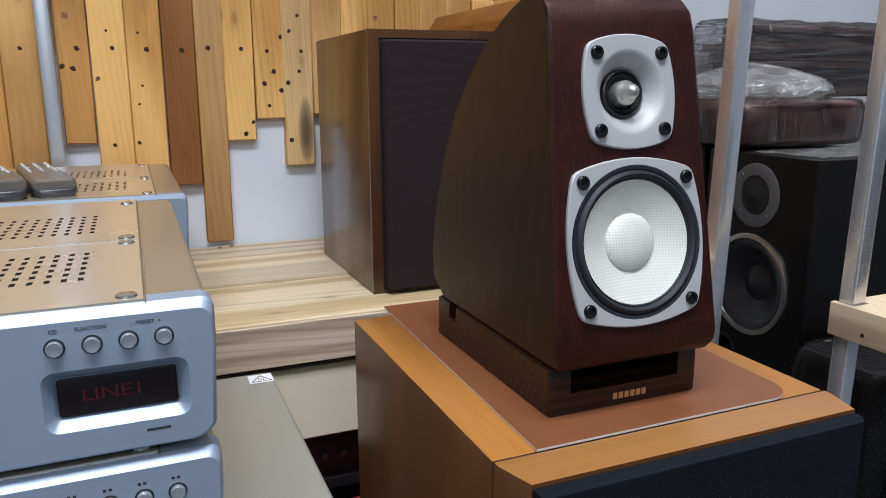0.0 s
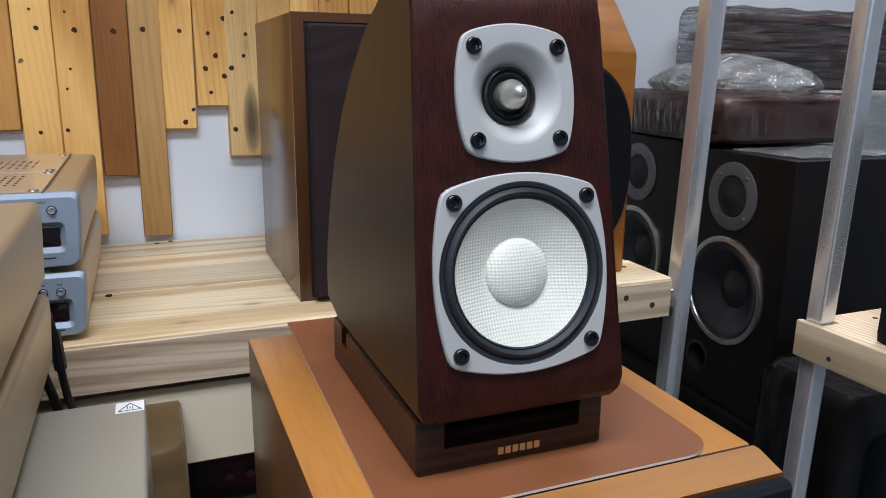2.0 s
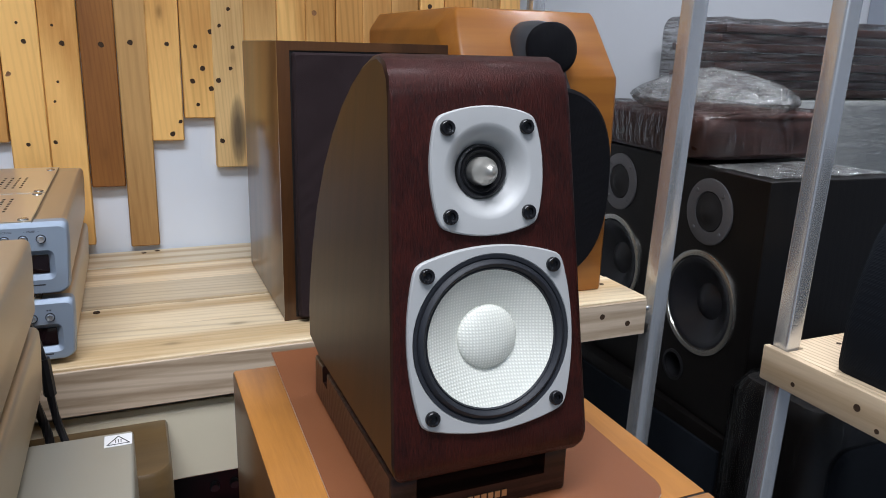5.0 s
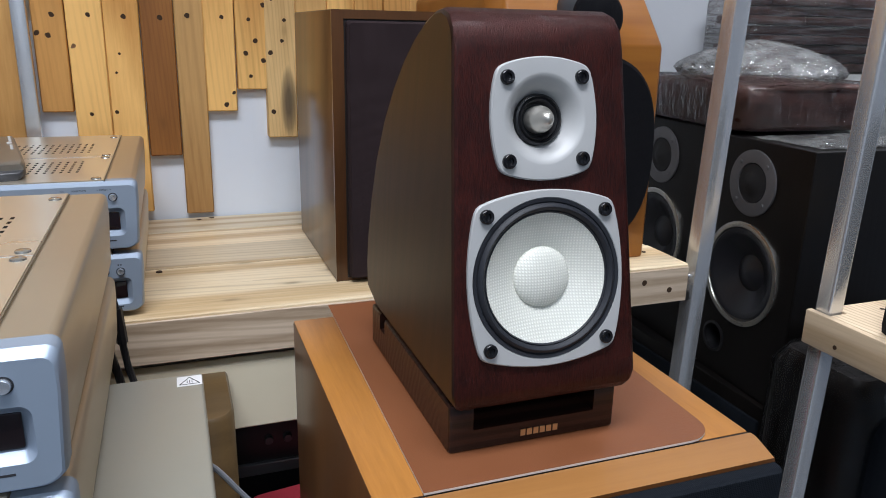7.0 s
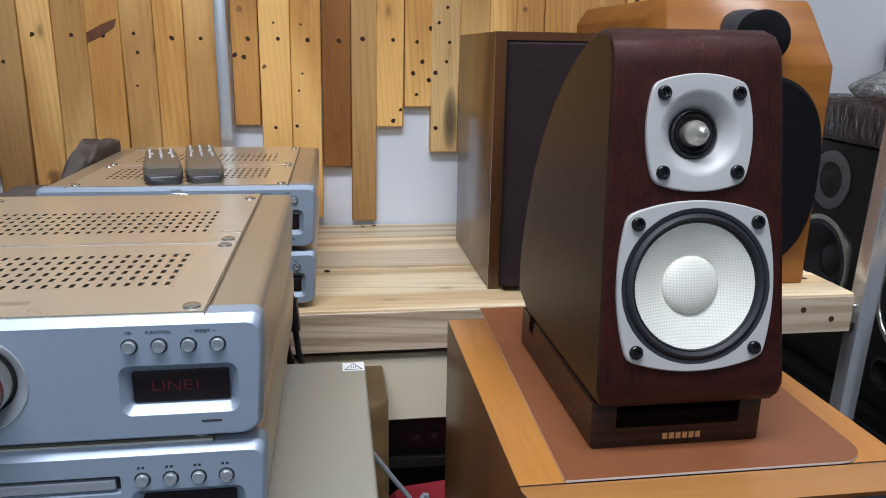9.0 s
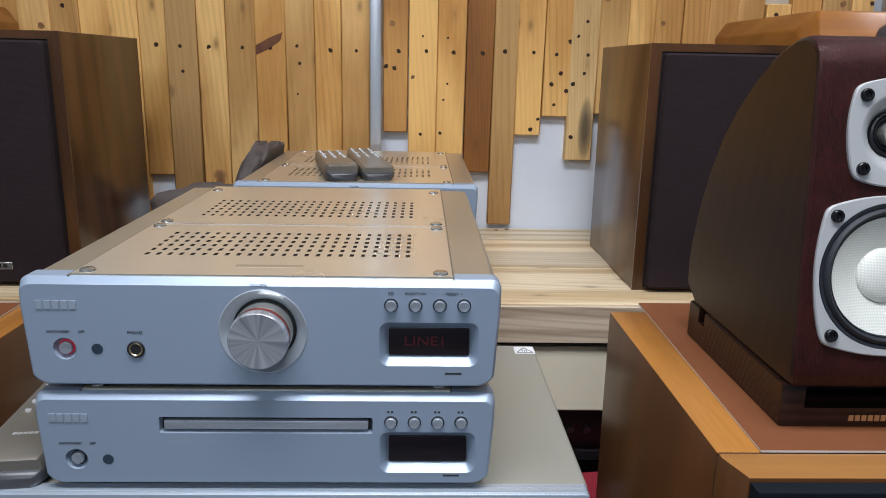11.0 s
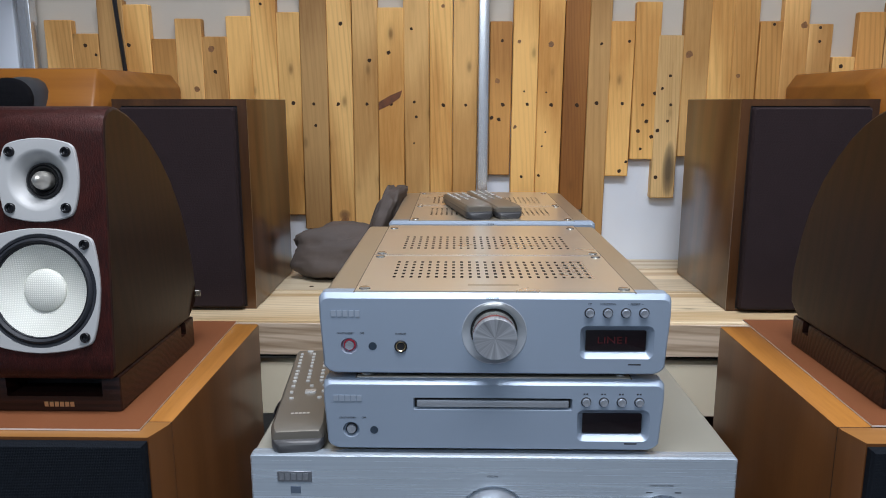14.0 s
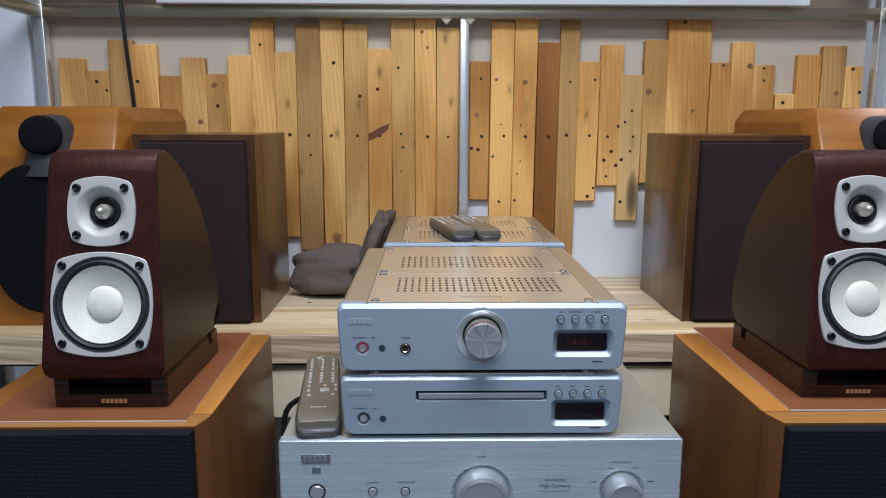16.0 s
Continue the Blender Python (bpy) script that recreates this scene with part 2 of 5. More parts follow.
MAHOGANY = wood("mahogany_lacquer", (0.044, 0.0086, 0.0064), (0.0068, 0.0024, 0.0024), "z", 0.38, 0.06, fine=8, tone=0.04, contrast=0.8, relief=0.5, spec=0.32, pore=0.6, tint=(1.0, 0.58, 0.55))
MAHOGANY_SIDE = wood("brown_lacquer", (0.031, 0.0106, 0.0046), (0.0095, 0.0036, 0.0019), "z", 0.38, 0.06, fine=4, tone=0.04, contrast=0.8, relief=0.06, spec=0.34)
BURL = wood("dark_burl", (0.034, 0.0125, 0.0085), (0.006, 0.003, 0.0028), "x", 0.34, 0.08, fine=6, tone=0.03, contrast=1.4, spec=0.4)
PAD = plain("tan_leather_sheet", (0.215, 0.075, 0.030), 0.45, vary=0.06, scale=14, grit=0.25, grit_scale=900)
PAD_EDGE = plain("pale_sheet_edge", (0.66, 0.60, 0.55), 0.6)
SILVER = plain("silver_panel", (0.34, 0.41, 0.505), 0.44, 0.36, vary=0.025, scale=5, grit=0.06, grit_scale=1500)
CHAMPAGNE = plain("champagne_metal", (0.79, 0.715, 0.585), 0.28, 0.72, vary=0.03, scale=5, grit=0.04, grit_scale=1800)
SHOULDER = plain("champagne_paint_metal", (0.58, 0.49, 0.36), 0.40, 0.75, vary=0.05, scale=6)
GREYCOVER = plain("warm_grey_cover", (0.37, 0.355, 0.295), 0.36, 0.25, vary=0.05, scale=4, grit=0.1, grit_scale=700)
BRUSHED = brushed("brushed_aluminium", (0.66, 0.745, 0.83), 0.25, 0, 0.9, 0.55)
CHROME = plain("polished_metal", (0.72, 0.72, 0.74), 0.14, 1.0, vary=0.04)
DRIVER_PLATE = plain("silver_driver_paint", (0.46, 0.462, 0.458), 0.50, 0.12, vary=0.03, scale=20, grit=0.08, grit_scale=1400)
CONE = weave("woven_white_cone", (0.88, 0.88, 0.79), 0.27, 0.0019, 0.25, 0.0, vary=0.17, spec=0.6)
BULLET = plain("pale_satin_metal", (0.60, 0.575, 0.52), 0.32, 0.75, vary=0.03)
SEAM = plain("shadowed_seam", (0.20, 0.16, 0.11), 0.6, 0.3)
# near-black stand-in for the shade inside the cover slots
VENT_SHADE = plain("vent_shade", (0.035, 0.025, 0.016), 0.8)
RUBBER = plain("black_rubber", (0.015, 0.017, 0.023), 0.6, vary=0.1)
BLACK = plain("black_plastic", (0.014, 0.014, 0.016), 0.35, vary=0.15)
DULL_BLACK = plain("dull_black", (0.010, 0.010, 0.011), 0.75, vary=0.2)
NICKEL = plain("satin_nickel", (0.60, 0.58, 0.53), 0.24, 0.9, vary=0.03)
GOLD = plain("gold_badge", (0.72, 0.58, 0.34), 0.3, 0.9)
GRILLE_BROWN = weave("brown_grille_cloth", (0.034, 0.022, 0.024), 0.85, 0.0011, 0.5)
GRILLE_BLACK = weave("black_grille_cloth", (0.008, 0.011, 0.016), 0.8, 0.0014, 0.6)
POD_CLOTH = weave("black_mesh_cloth", (0.006, 0.006, 0.008), 0.9, 0.0012, 0.5)
ASHBLACK = wood("black_ash", (0.0075, 0.006, 0.0055), (0.004, 0.0034, 0.0032), "z", 0.38, 0.0, fine=3, tone=0.05, contrast=0.5, spec=0.3)
STEEL = plain("galvanised_steel", (0.72, 0.73, 0.74), 0.26, 0.75, vary=0.05, scale=3, stretch=(6, 6, 0.6))
STEEL_RAIL = brushed("galvanised_rail", (0.52, 0.46, 0.35), 0.36, 0, 0.5)
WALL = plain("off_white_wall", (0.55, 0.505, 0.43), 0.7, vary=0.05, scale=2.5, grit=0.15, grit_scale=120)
# tone of the unseen walls, picked to dim bounce and cool reflections
WALL_UNSEEN = plain("unseen_blue_grey_wall", (0.26, 0.29, 0.34), 0.8, vary=0.08, scale=1.5)
CEILING = plain("ceiling_paint", (0.7, 0.71, 0.73), 0.8, vary=0.04, scale=2)
WALL_PALE = plain("pale_recess_wall", (0.47, 0.49, 0.52), 0.7, vary=0.05, scale=2.5, grit=0.15, grit_scale=120)
FLOOR = plain("grey_floor_tile", (0.17, 0.18, 0.195), 0.4, vary=0.15, scale=3)
CREAM = plain("cream_paint", (0.80, 0.72, 0.54), 0.45, vary=0.04, scale=5)
CLOTH = plain("grey_brown_cloth", (0.115, 0.092, 0.082), 0.9, vary=0.18, scale=10, grit=0.5, grit_scale=500)
REMOTE = plain("bronze_grey_plastic", (0.22, 0.198, 0.165), 0.34, 0.4, vary=0.06)
REMOTE_DARK = plain("dark_grey_plastic", (0.055, 0.055, 0.058), 0.35, vary=0.08)
KEY_METAL = plain("pale_metal_keys", (0.74, 0.74, 0.72), 0.3, 0.5)
WHITE = plain("white_label", (0.80, 0.80, 0.80), 0.5, vary=0.02)
WHITE_PANEL = plain("white_panel", (0.74, 0.79, 0.86), 0.4, vary=0.03, scale=3)
INK = plain("dark_ink", (0.03, 0.03, 0.035), 0.6)
SCREEN = plain("display_glass", (0.012, 0.006, 0.007), 0.08, vary=0.1)
RED_GLOW = glow("red_display_light", (0.35, 0.012, 0.02), 0.06)
RED_RING = glow("red_button_light", (0.6, 0.03, 0.07), 0.3)
RED_BAND = plain("red_brown_band", (0.22, 0.03, 0.02), 0.3, 0.2)
RED = plain("red_cloth", (0.33, 0.02, 0.035), 0.8, vary=0.15)
BUNDLE = plain("dark_red_brown_fabric", (0.060, 0.023, 0.017), 0.45, vary=0.5, scale=9, grit=0.4, grit_scale=60, stretch=(1, 5, 5))
FILM = wrap_film("clear_film", 0.0, 0.10, (0.46, 0.47, 0.46), (1.6, 1.6, 0.5))
FILM_MILKY = wrap_film("milky_film", 0.14, 0.62, (0.50, 0.51, 0.50), (1.2, 1.2, 0.6))
MARK = plain("pale_relief", (0.46, 0.52, 0.60), 0.35, 0.5)
BUTTON = plain("satin_button_metal", (0.66, 0.69, 0.73), 0.24, 0.8, vary=0.05)
FILM_CASE = wrap_film("case_film", 0.0, 0.03, (0.5, 0.52, 0.54), (1, 1, 0.4))
FLANGE = plain("dark_satin_flange", (0.55, 0.60, 0.66), 0.32, 0.5)
FILM_THIN = wrap_film("thin_film", 0.02, 0.20, (0.48, 0.49, 0.50), (0.35, 3.5, 3.5))
SCREW = plain("black_screw", (0.012, 0.012, 0.014), 0.18, 0.3)
GREY_WRAP = plain("grey_packing_board", (0.40, 0.41, 0.40), 0.5, vary=0.12, scale=6, grit=0.2, grit_scale=60)
KNOB_STEEL = plain("satin_knob_steel", (0.55, 0.57, 0.60), 0.30, 0.75, vary=0.04, scale=30)
NAIL = plain("dark_nail_hole", (0.045, 0.022, 0.009), 0.95)
IRON = plain("dark_iron", (0.05, 0.045, 0.04), 0.5, 0.6, vary=0.2)
WIRE_RED = plain("red_wire", (0.35, 0.02, 0.02), 0.4)


# ---- shape helpers ----
def loft(loops, cap0=True, cap1=True, M=None):
    bm = bmesh.new()
    rings = [[bm.verts.new(M @ Vector(p) if M else Vector(p)) for p in lp] for lp in loops]
    n = len(rings[0])
    for a, b in zip(rings, rings[1:]):
        for i in range(n):
            j = (i + 1) % n
            bm.faces.new((a[i], a[j], b[j], b[i]))
    if cap0:
        bm.faces.new(rings[0][::-1])
    if cap1:
        bm.faces.new(rings[-1])
    bmesh.ops.recalc_face_normals(bm, faces=bm.faces)
    return bm


def box(x0, x1, y0, y1, z0, z1, r=0.0, seg=2, M=None):
    bm = bmesh.new()
    v = [bm.verts.new((x, y, z)) for x in (x0, x1) for y in (y0, y1) for z in (z0, z1)]
    for f in ((0, 1, 3, 2), (4, 6, 7, 5), (0, 4, 5, 1), (2, 3, 7, 6), (0, 2, 6, 4), (1, 5, 7, 3)):
        bm.faces.new([v[i] for i in f])
    bmesh.ops.recalc_face_normals(bm, faces=bm.faces)
    if r:
        bmesh.ops.bevel(bm, geom=bm.edges[:], offset=r, segments=seg, profile=0.5, affect="EDGES")
    if M:
        bmesh.ops.transform(bm, matrix=M, verts=bm.verts)
    return bm


def lathe(profile, M=None, seg=48, cap0=False, cap1=False):
    """Profile of (radius, height) turned about the local z axis."""
    loops = [[(r * math.cos(2 * math.pi * i / seg), r * math.sin(2 * math.pi * i / seg), h) for i in range(seg)] for r, h in profile]
    return loft(loops, cap0, cap1, M)


def tube(points, r, seg=8, M=None):
    """A round tube through the points, smoothed."""
    P = [Vector(p) for p in points]
    fine = []
    for i in range(len(P) - 1):
        p0, p1, p2, p3 = P[max(i - 1, 0)], P[i], P[i + 1], P[min(i + 2, len(P) - 1)]
        for k in range(8):
            t = k / 8
            fine.append(0.5 * (2 * p1 + (p2 - p0) * t + (2 * p0 - 5 * p1 + 4 * p2 - p3) * t * t + (3 * p1 - p0 - 3 * p2 + p3) * t ** 3))
    fine.append(P[-1])
    loops = []
    for i, p in enumerate(fine):
        d = (fine[min(i + 1, len(fine) - 1)] - fine[max(i - 1, 0)]).normalized()
        q = d.to_track_quat("Z", "Y")
        loops.append([p + q @ Vector((r * math.cos(a), r * math.sin(a), 0)) for a in [2 * math.pi * k / seg for k in range(seg)]])
    return loft(loops, True, True, M)


def rrect(w, h, r, z=0.0, n=6, cx=0.0, cy=0.0):
    pts = []
    for sx, sy, a0 in ((1, 1, 0), (-1, 1, 90), (-1, -1, 180), (1, -1, 270)):
        for k in range(n + 1):
            a = radians(a0 + 90 * k / n)
            pts.append((cx + sx * (w / 2 - r) + r * math.cos(a), cy + sy * (h / 2 - r) + r * math.sin(a), z))
    return pts


def squircle(a, b, n, z=0.0, N=64):
    out = []
    for i in range(N):
        t = 2 * math.pi * i / N
        c, s = math.cos(t), math.sin(t)
        out.append((a * math.copysign(abs(c) ** (2 / n), c), b * math.copysign(abs(s) ** (2 / n), s), z))
    return out


def pillow(a, b, da, db, p, z=0.0, N=128):
    """A plate outline: four bulging sides that meet in small rounded corners."""
    out = []
    for i in range(N):
        t = 2 * math.pi * i / N
        c, s = math.cos(t), math.sin(t)
        lo, hi = 0.0, 2 * max(a, b)
        for _ in range(40):
            r = (lo + hi) / 2
            x, y = r * c, r * s
            fx = abs(x) / (a * max(0.3, 1 - da * min(1, abs(y) / b) ** 2))
            fy = abs(y) / (b * max(0.3, 1 - db * min(1, abs(x) / a) ** 2))
            if (fx ** p + fy ** p) ** (1 / p) > 1:
                hi = r
            else:
                lo = r
        out.append((lo * c, lo * s, z))
    return out


def circle(r, z=0.0, N=128):
    return [(r * math.cos(2 * math.pi * i / N), r * math.sin(2 * math.pi * i / N), z) for i in range(N)]


def hull(points):
    bm = bmesh.new()
    for p in points:
        bm.verts.new(p)
    bmesh.ops.convex_hull(bm, **{"input": bm.verts})
    bmesh.ops.dissolve_limit(bm, angle_limit=radians(1), verts=bm.verts, edges=bm.edges)
    bmesh.ops.recalc_face_normals(bm, faces=bm.faces)
    return bm


def join(*bms):
    out = bmesh.new()
    for b in bms:
        me = bpy.data.meshes.new("tmp")
        b.to_mesh(me)
        out.from_mesh(me)
        bpy.data.meshes.remove(me)
        b.free()
    return out


def part(name, bm, mat, parent=None, label="", smooth=38):
    me = bpy.data.meshes.new(name)
    bm.to_mesh(me)
    bm.free()
    for m in (mat if isinstance(mat, (list, tuple)) else [mat]):
        me.materials.append(m)
    if smooth:
        me.polygons.foreach_set("use_smooth", [True] * len(me.polygons))
        me.set_sharp_from_angle(angle=radians(smooth))
    ob = new(name, me)
    ob.parent = parent
    if label:
        ob["label"] = label
    return ob


def thing(name, m, label, category, group="", kind=""):
    ob = new(name)
    ob.matrix_world = m
    ob.empty_display_size = 0.02
    return tagged(ob, label, category, group, kind)


def cut(ob, *cutters):
    """Cuts the given solids out of a mesh object."""
    tools = []
    for c in cutters:
        me = bpy.data.meshes.new("tool")
        c.to_mesh(me)
        c.free()
        t = new("tool", me)
        tools.append(t)
        md = ob.modifiers.new("cut", "BOOLEAN")
        md.operation, md.object, md.solver = "DIFFERENCE", t, "EXACT"
    parent, ob.parent = ob.parent, None
    bpy.context.view_layer.update()
    me = bpy.data.meshes.new_from_object(ob.evaluated_get(bpy.context.evaluated_depsgraph_get()))
    ob.modifiers.clear()
    old, ob.data = ob.data, me
    bpy.data.meshes.remove(old)
    ob.parent = parent
    for t in tools:
        me = t.data
        bpy.data.objects.remove(t)
        bpy.data.meshes.remove(me)
    ob.data.set_sharp_from_angle(angle=radians(32))
    for p in ob.data.polygons:
        if p.area > 0.005:
            p.use_smooth = False
    return ob


def lettering(text, size, M, mat, parent, depth=0.0002, width=None):
    """Raised printing, centred at M, reading along local x."""
    cu = bpy.data.curves.new("lettering", "FONT")
    cu.body, cu.size, cu.extrude, cu.align_x, cu.align_y = text, size, depth, "CENTER", "CENTER"
    cu.resolution_u = 2
    tmp = new("lettering_tmp", cu)
    bpy.context.view_layer.update()
    me = bpy.data.meshes.new_from_object(tmp.evaluated_get(bpy.context.evaluated_depsgraph_get()))
    bpy.data.objects.remove(tmp)
    bpy.data.curves.remove(cu)
    if width:
        w = max(v.co.x for v in me.vertices) - min(v.co.x for v in me.vertices)
        me.transform(Matrix.Diagonal((width / w, 1, 1, 1)))
    me.transform(M)
    me.materials.append(mat)
    ob = new("lettering", me)
    ob.parent = parent
    return ob


def bars(n, w, h, M, mat, parent, name="badge", gap=0.25, depth=0.0006):
    """A maker's mark as a row of plain blocks."""
    bm = bmesh.new()
    step = w / n
    blocks = [box(-w / 2 + i * step, -w / 2 + (i + 1 - gap) * step, -h / 2, h / 2, 0, depth, M=M) for i in range(n)]
    return part(name, join(*blocks), mat, parent, smooth=0)


def front(x, y, z, lean=0.0):
    """A frame on an upright front: local x right, local y up, local z out towards -y."""
    return pose(x, y, z, 90 - lean, 0, 0)


# ---- structure ----
def slab(name, x0, x1, y0, y1, z0, z1, mat, label, category):
    return tagged(part(name, box(x0, x1, y0, y1, z0, z1), mat, smooth=0), label, category, kind="structure")


slab("floor", -2.3, 2.1, -3.1, 1.2, -0.1, 0.0, FLOOR, "dark tiled shop floor in shade", "floor")
slab("ceiling", -2.3, 2.1, -3.1, 1.2, 2.7, 2.8, CEILING, "plain white painted shop ceiling", "ceiling")
WALL_Y = 0.912
wall_back = slab("wall_back", -2.3, 0.900, WALL_Y, 1.2, 0.0, 2.7, WALL, "off-white painted wall behind the rack", "wall")
slab("wall_corner", 0.902, 2.1, 1.09, 1.2, 0.0, 2.7, WALL_PALE, "off-white painted wall of the recess behind black speakers", "wall")
# unseen walls closing the room, dark to hold back bounce onto side faces
slab("wall_front", -2.3, 2.1, -3.1, -3.0, 0.0, 2.7, WALL_UNSEEN, "unseen dim wall added behind the camera", "wall")
slab("wall_left", -2.3, -2.2, -3.0, WALL_Y, 0.0, 2.7, WALL_UNSEEN, "unseen dim wall added at the side", "wall")
slab("wall_right", 2.0, 2.1, -3.0, 1.088, 0.0, 2.7, WALL_UNSEEN, "unseen dim wall added at the side", "wall")

ribs = [box(-0.42 + 0.042 * i, -0.378 + 0.042 * i, 0.9090 - (0.0009 if i % 3 == 0 else 0.0003 * (i % 2)), WALL_Y - 0.0002, 0.90, 1.235) for i in range(31)]
wall_panel = tagged(part("wall_panel", join(*ribs), WHITE_PANEL, smooth=0), "white ribbed panel low on the wall behind the boards", "wall panel", kind="structure")

# ---- reclaimed boards nailed on the wall: left, right, top, bottom, timber, lean ----
LEFT_BOARDS = [
    (-0.849, -0.794, 1.408, 0.95, "g", 0.0), (-0.794, -0.742, 1.382, 0.95, "g", 0.0), (-0.742, -0.690, 1.446, 0.95, "b", 0.3),
    (-0.690, -0.638, 1.437, 0.95, "p", -0.3), (-0.638, -0.590, 1.372, 0.95, "o", 0.0), (-0.590, -0.537, 1.410, 0.95, "g", 0.2),
    (-0.537, -0.488, 1.376, 0.95, "g", 0.0), (-0.488, -0.438, 1.415, 0.95, "p", -0.2), (-0.438, -0.389, 1.490, 0.95, "c", 0.0),
]
MIDDLE_BOARDS = [
    (-0.389, -0.343, 1.422, 1.021, "p", 0.0), (-0.343, -0.290, 1.480, 0.992, "b", 0.2), (-0.290, -0.241, 1.500, 0.945, "k", 0.0),
    (-0.241, -0.190, 1.481, 0.945, "g", 0.3), (-0.190, -0.138, 1.430, 0.945, "s", 0.0), (-0.138, -0.0875, 1.500, 0.945, "g", -0.2),
    (-0.0875, -0.0415, 1.501, 0.945, "p", 0.0), (-0.0415, 0.008, 1.475, 0.945, "g", 0.4), (0.031, 0.075, 1.404, 1.104, "o", 0.3),
    (0.076, 0.126, 1.486, 0.945, "p", 0.3), (0.126, 0.176, 1.498, 0.945, "p", 0.5), (0.177, 0.225, 1.444, 1.034, "d", 0.5),
]
RIGHT_BOARDS = [
    (0.225, 0.268, 1.498, 0.937, "b", 0.5), (0.267, 0.314, 1.404, 1.102, "p", 0.5), (0.315, 0.365, 1.440, 1.136, "p", 0.3),
    (0.360, 0.409, 1.377, 1.058, "t", 0.5), (0.409, 0.460, 1.450, 1.142, "g", 0.3), (0.460, 0.506, 1.498, 0.95, "p", 0.0),
    (0.506, 0.555, 1.498, 0.95, "p", 0.0), (0.555, 0.600, 1.403, 0.95, "o", 0.2), (0.600, 0.650, 1.446, 0.95, "g", 0.0),
    (0.650, 0.697, 1.398, 0.95, "g", 0.2), (0.700, 0.743, 1.336, 0.95, "p", 0.0), (0.745, 0.797, 1.420, 0.95, "o", 0.0),
    (0.798, 0.850, 1.439, 0.95, "b", 0.3), (0.850, 0.889, 1.396, 0.95, "g", 0.0),
]
# nail holes and knots on the wall: across, up, radius
HOLES = [
    (-0.769, 1.359, 4), (-0.749, 1.341, 3), (-0.682, 1.360, 4), (-0.513, 1.308, 4), (-0.418, 1.437, 3), (-0.316, 1.203, 3),
    (-0.262, 1.400, 4), (-0.207, 1.330, 4), (-0.168, 1.345, 4), (-0.114, 1.220, 3), (-0.122, 1.390, 3), (-0.119, 1.168, 2),
    (0.055, 1.367, 3), (0.037, 1.218, 4), (0.051, 1.215, 4), (0.100, 1.270, 2), (0.098, 1.101, 3), (0.144, 1.268, 2),
    (0.145, 1.190, 2), (0.138, 1.162, 2), (0.134, 1.103, 3), (0.249, 1.361, 3), (0.303, 1.366, 3), (0.297, 1.113, 4),
]
HOLES_RIGHT = [
    (0.309, 1.131, 3), (0.359, 1.266, 4), (0.346, 1.211, 4), (0.330, 1.192, 4), (0.357, 1.181, 4), (0.336, 1.157, 3),
    (0.386, 1.300, 3), (0.372, 1.275, 3), (0.386, 1.212, 3), (0.368, 1.193, 4), (0.370, 1.100, 4), (0.493, 1.488, 4),
    (0.581, 1.397, 3), (0.672, 1.365, 3), (0.671, 1.391, 3), (0.716, 1.318, 4), (0.865, 1.390, 4), (0.884, 1.340, 4),
]
KNOTS = [
    (-0.518, 1.352, 9), (-0.552, 1.275, 8), (0.088, 1.365, 5), (0.083, 1.200, 5), (0.150, 1.360, 8), (0.047, 1.290, 7), (0.421, 1.340, 10),
    (0.640, 1.395, 9), (0.833, 1.338, 8), (-0.072, 1.465, 6), (-0.060, 1.432, 5), (0.030, 1.310, 3), (-0.262, 1.010, 12), (0.520, 1.300, 6),
]
rng = random.Random(5)


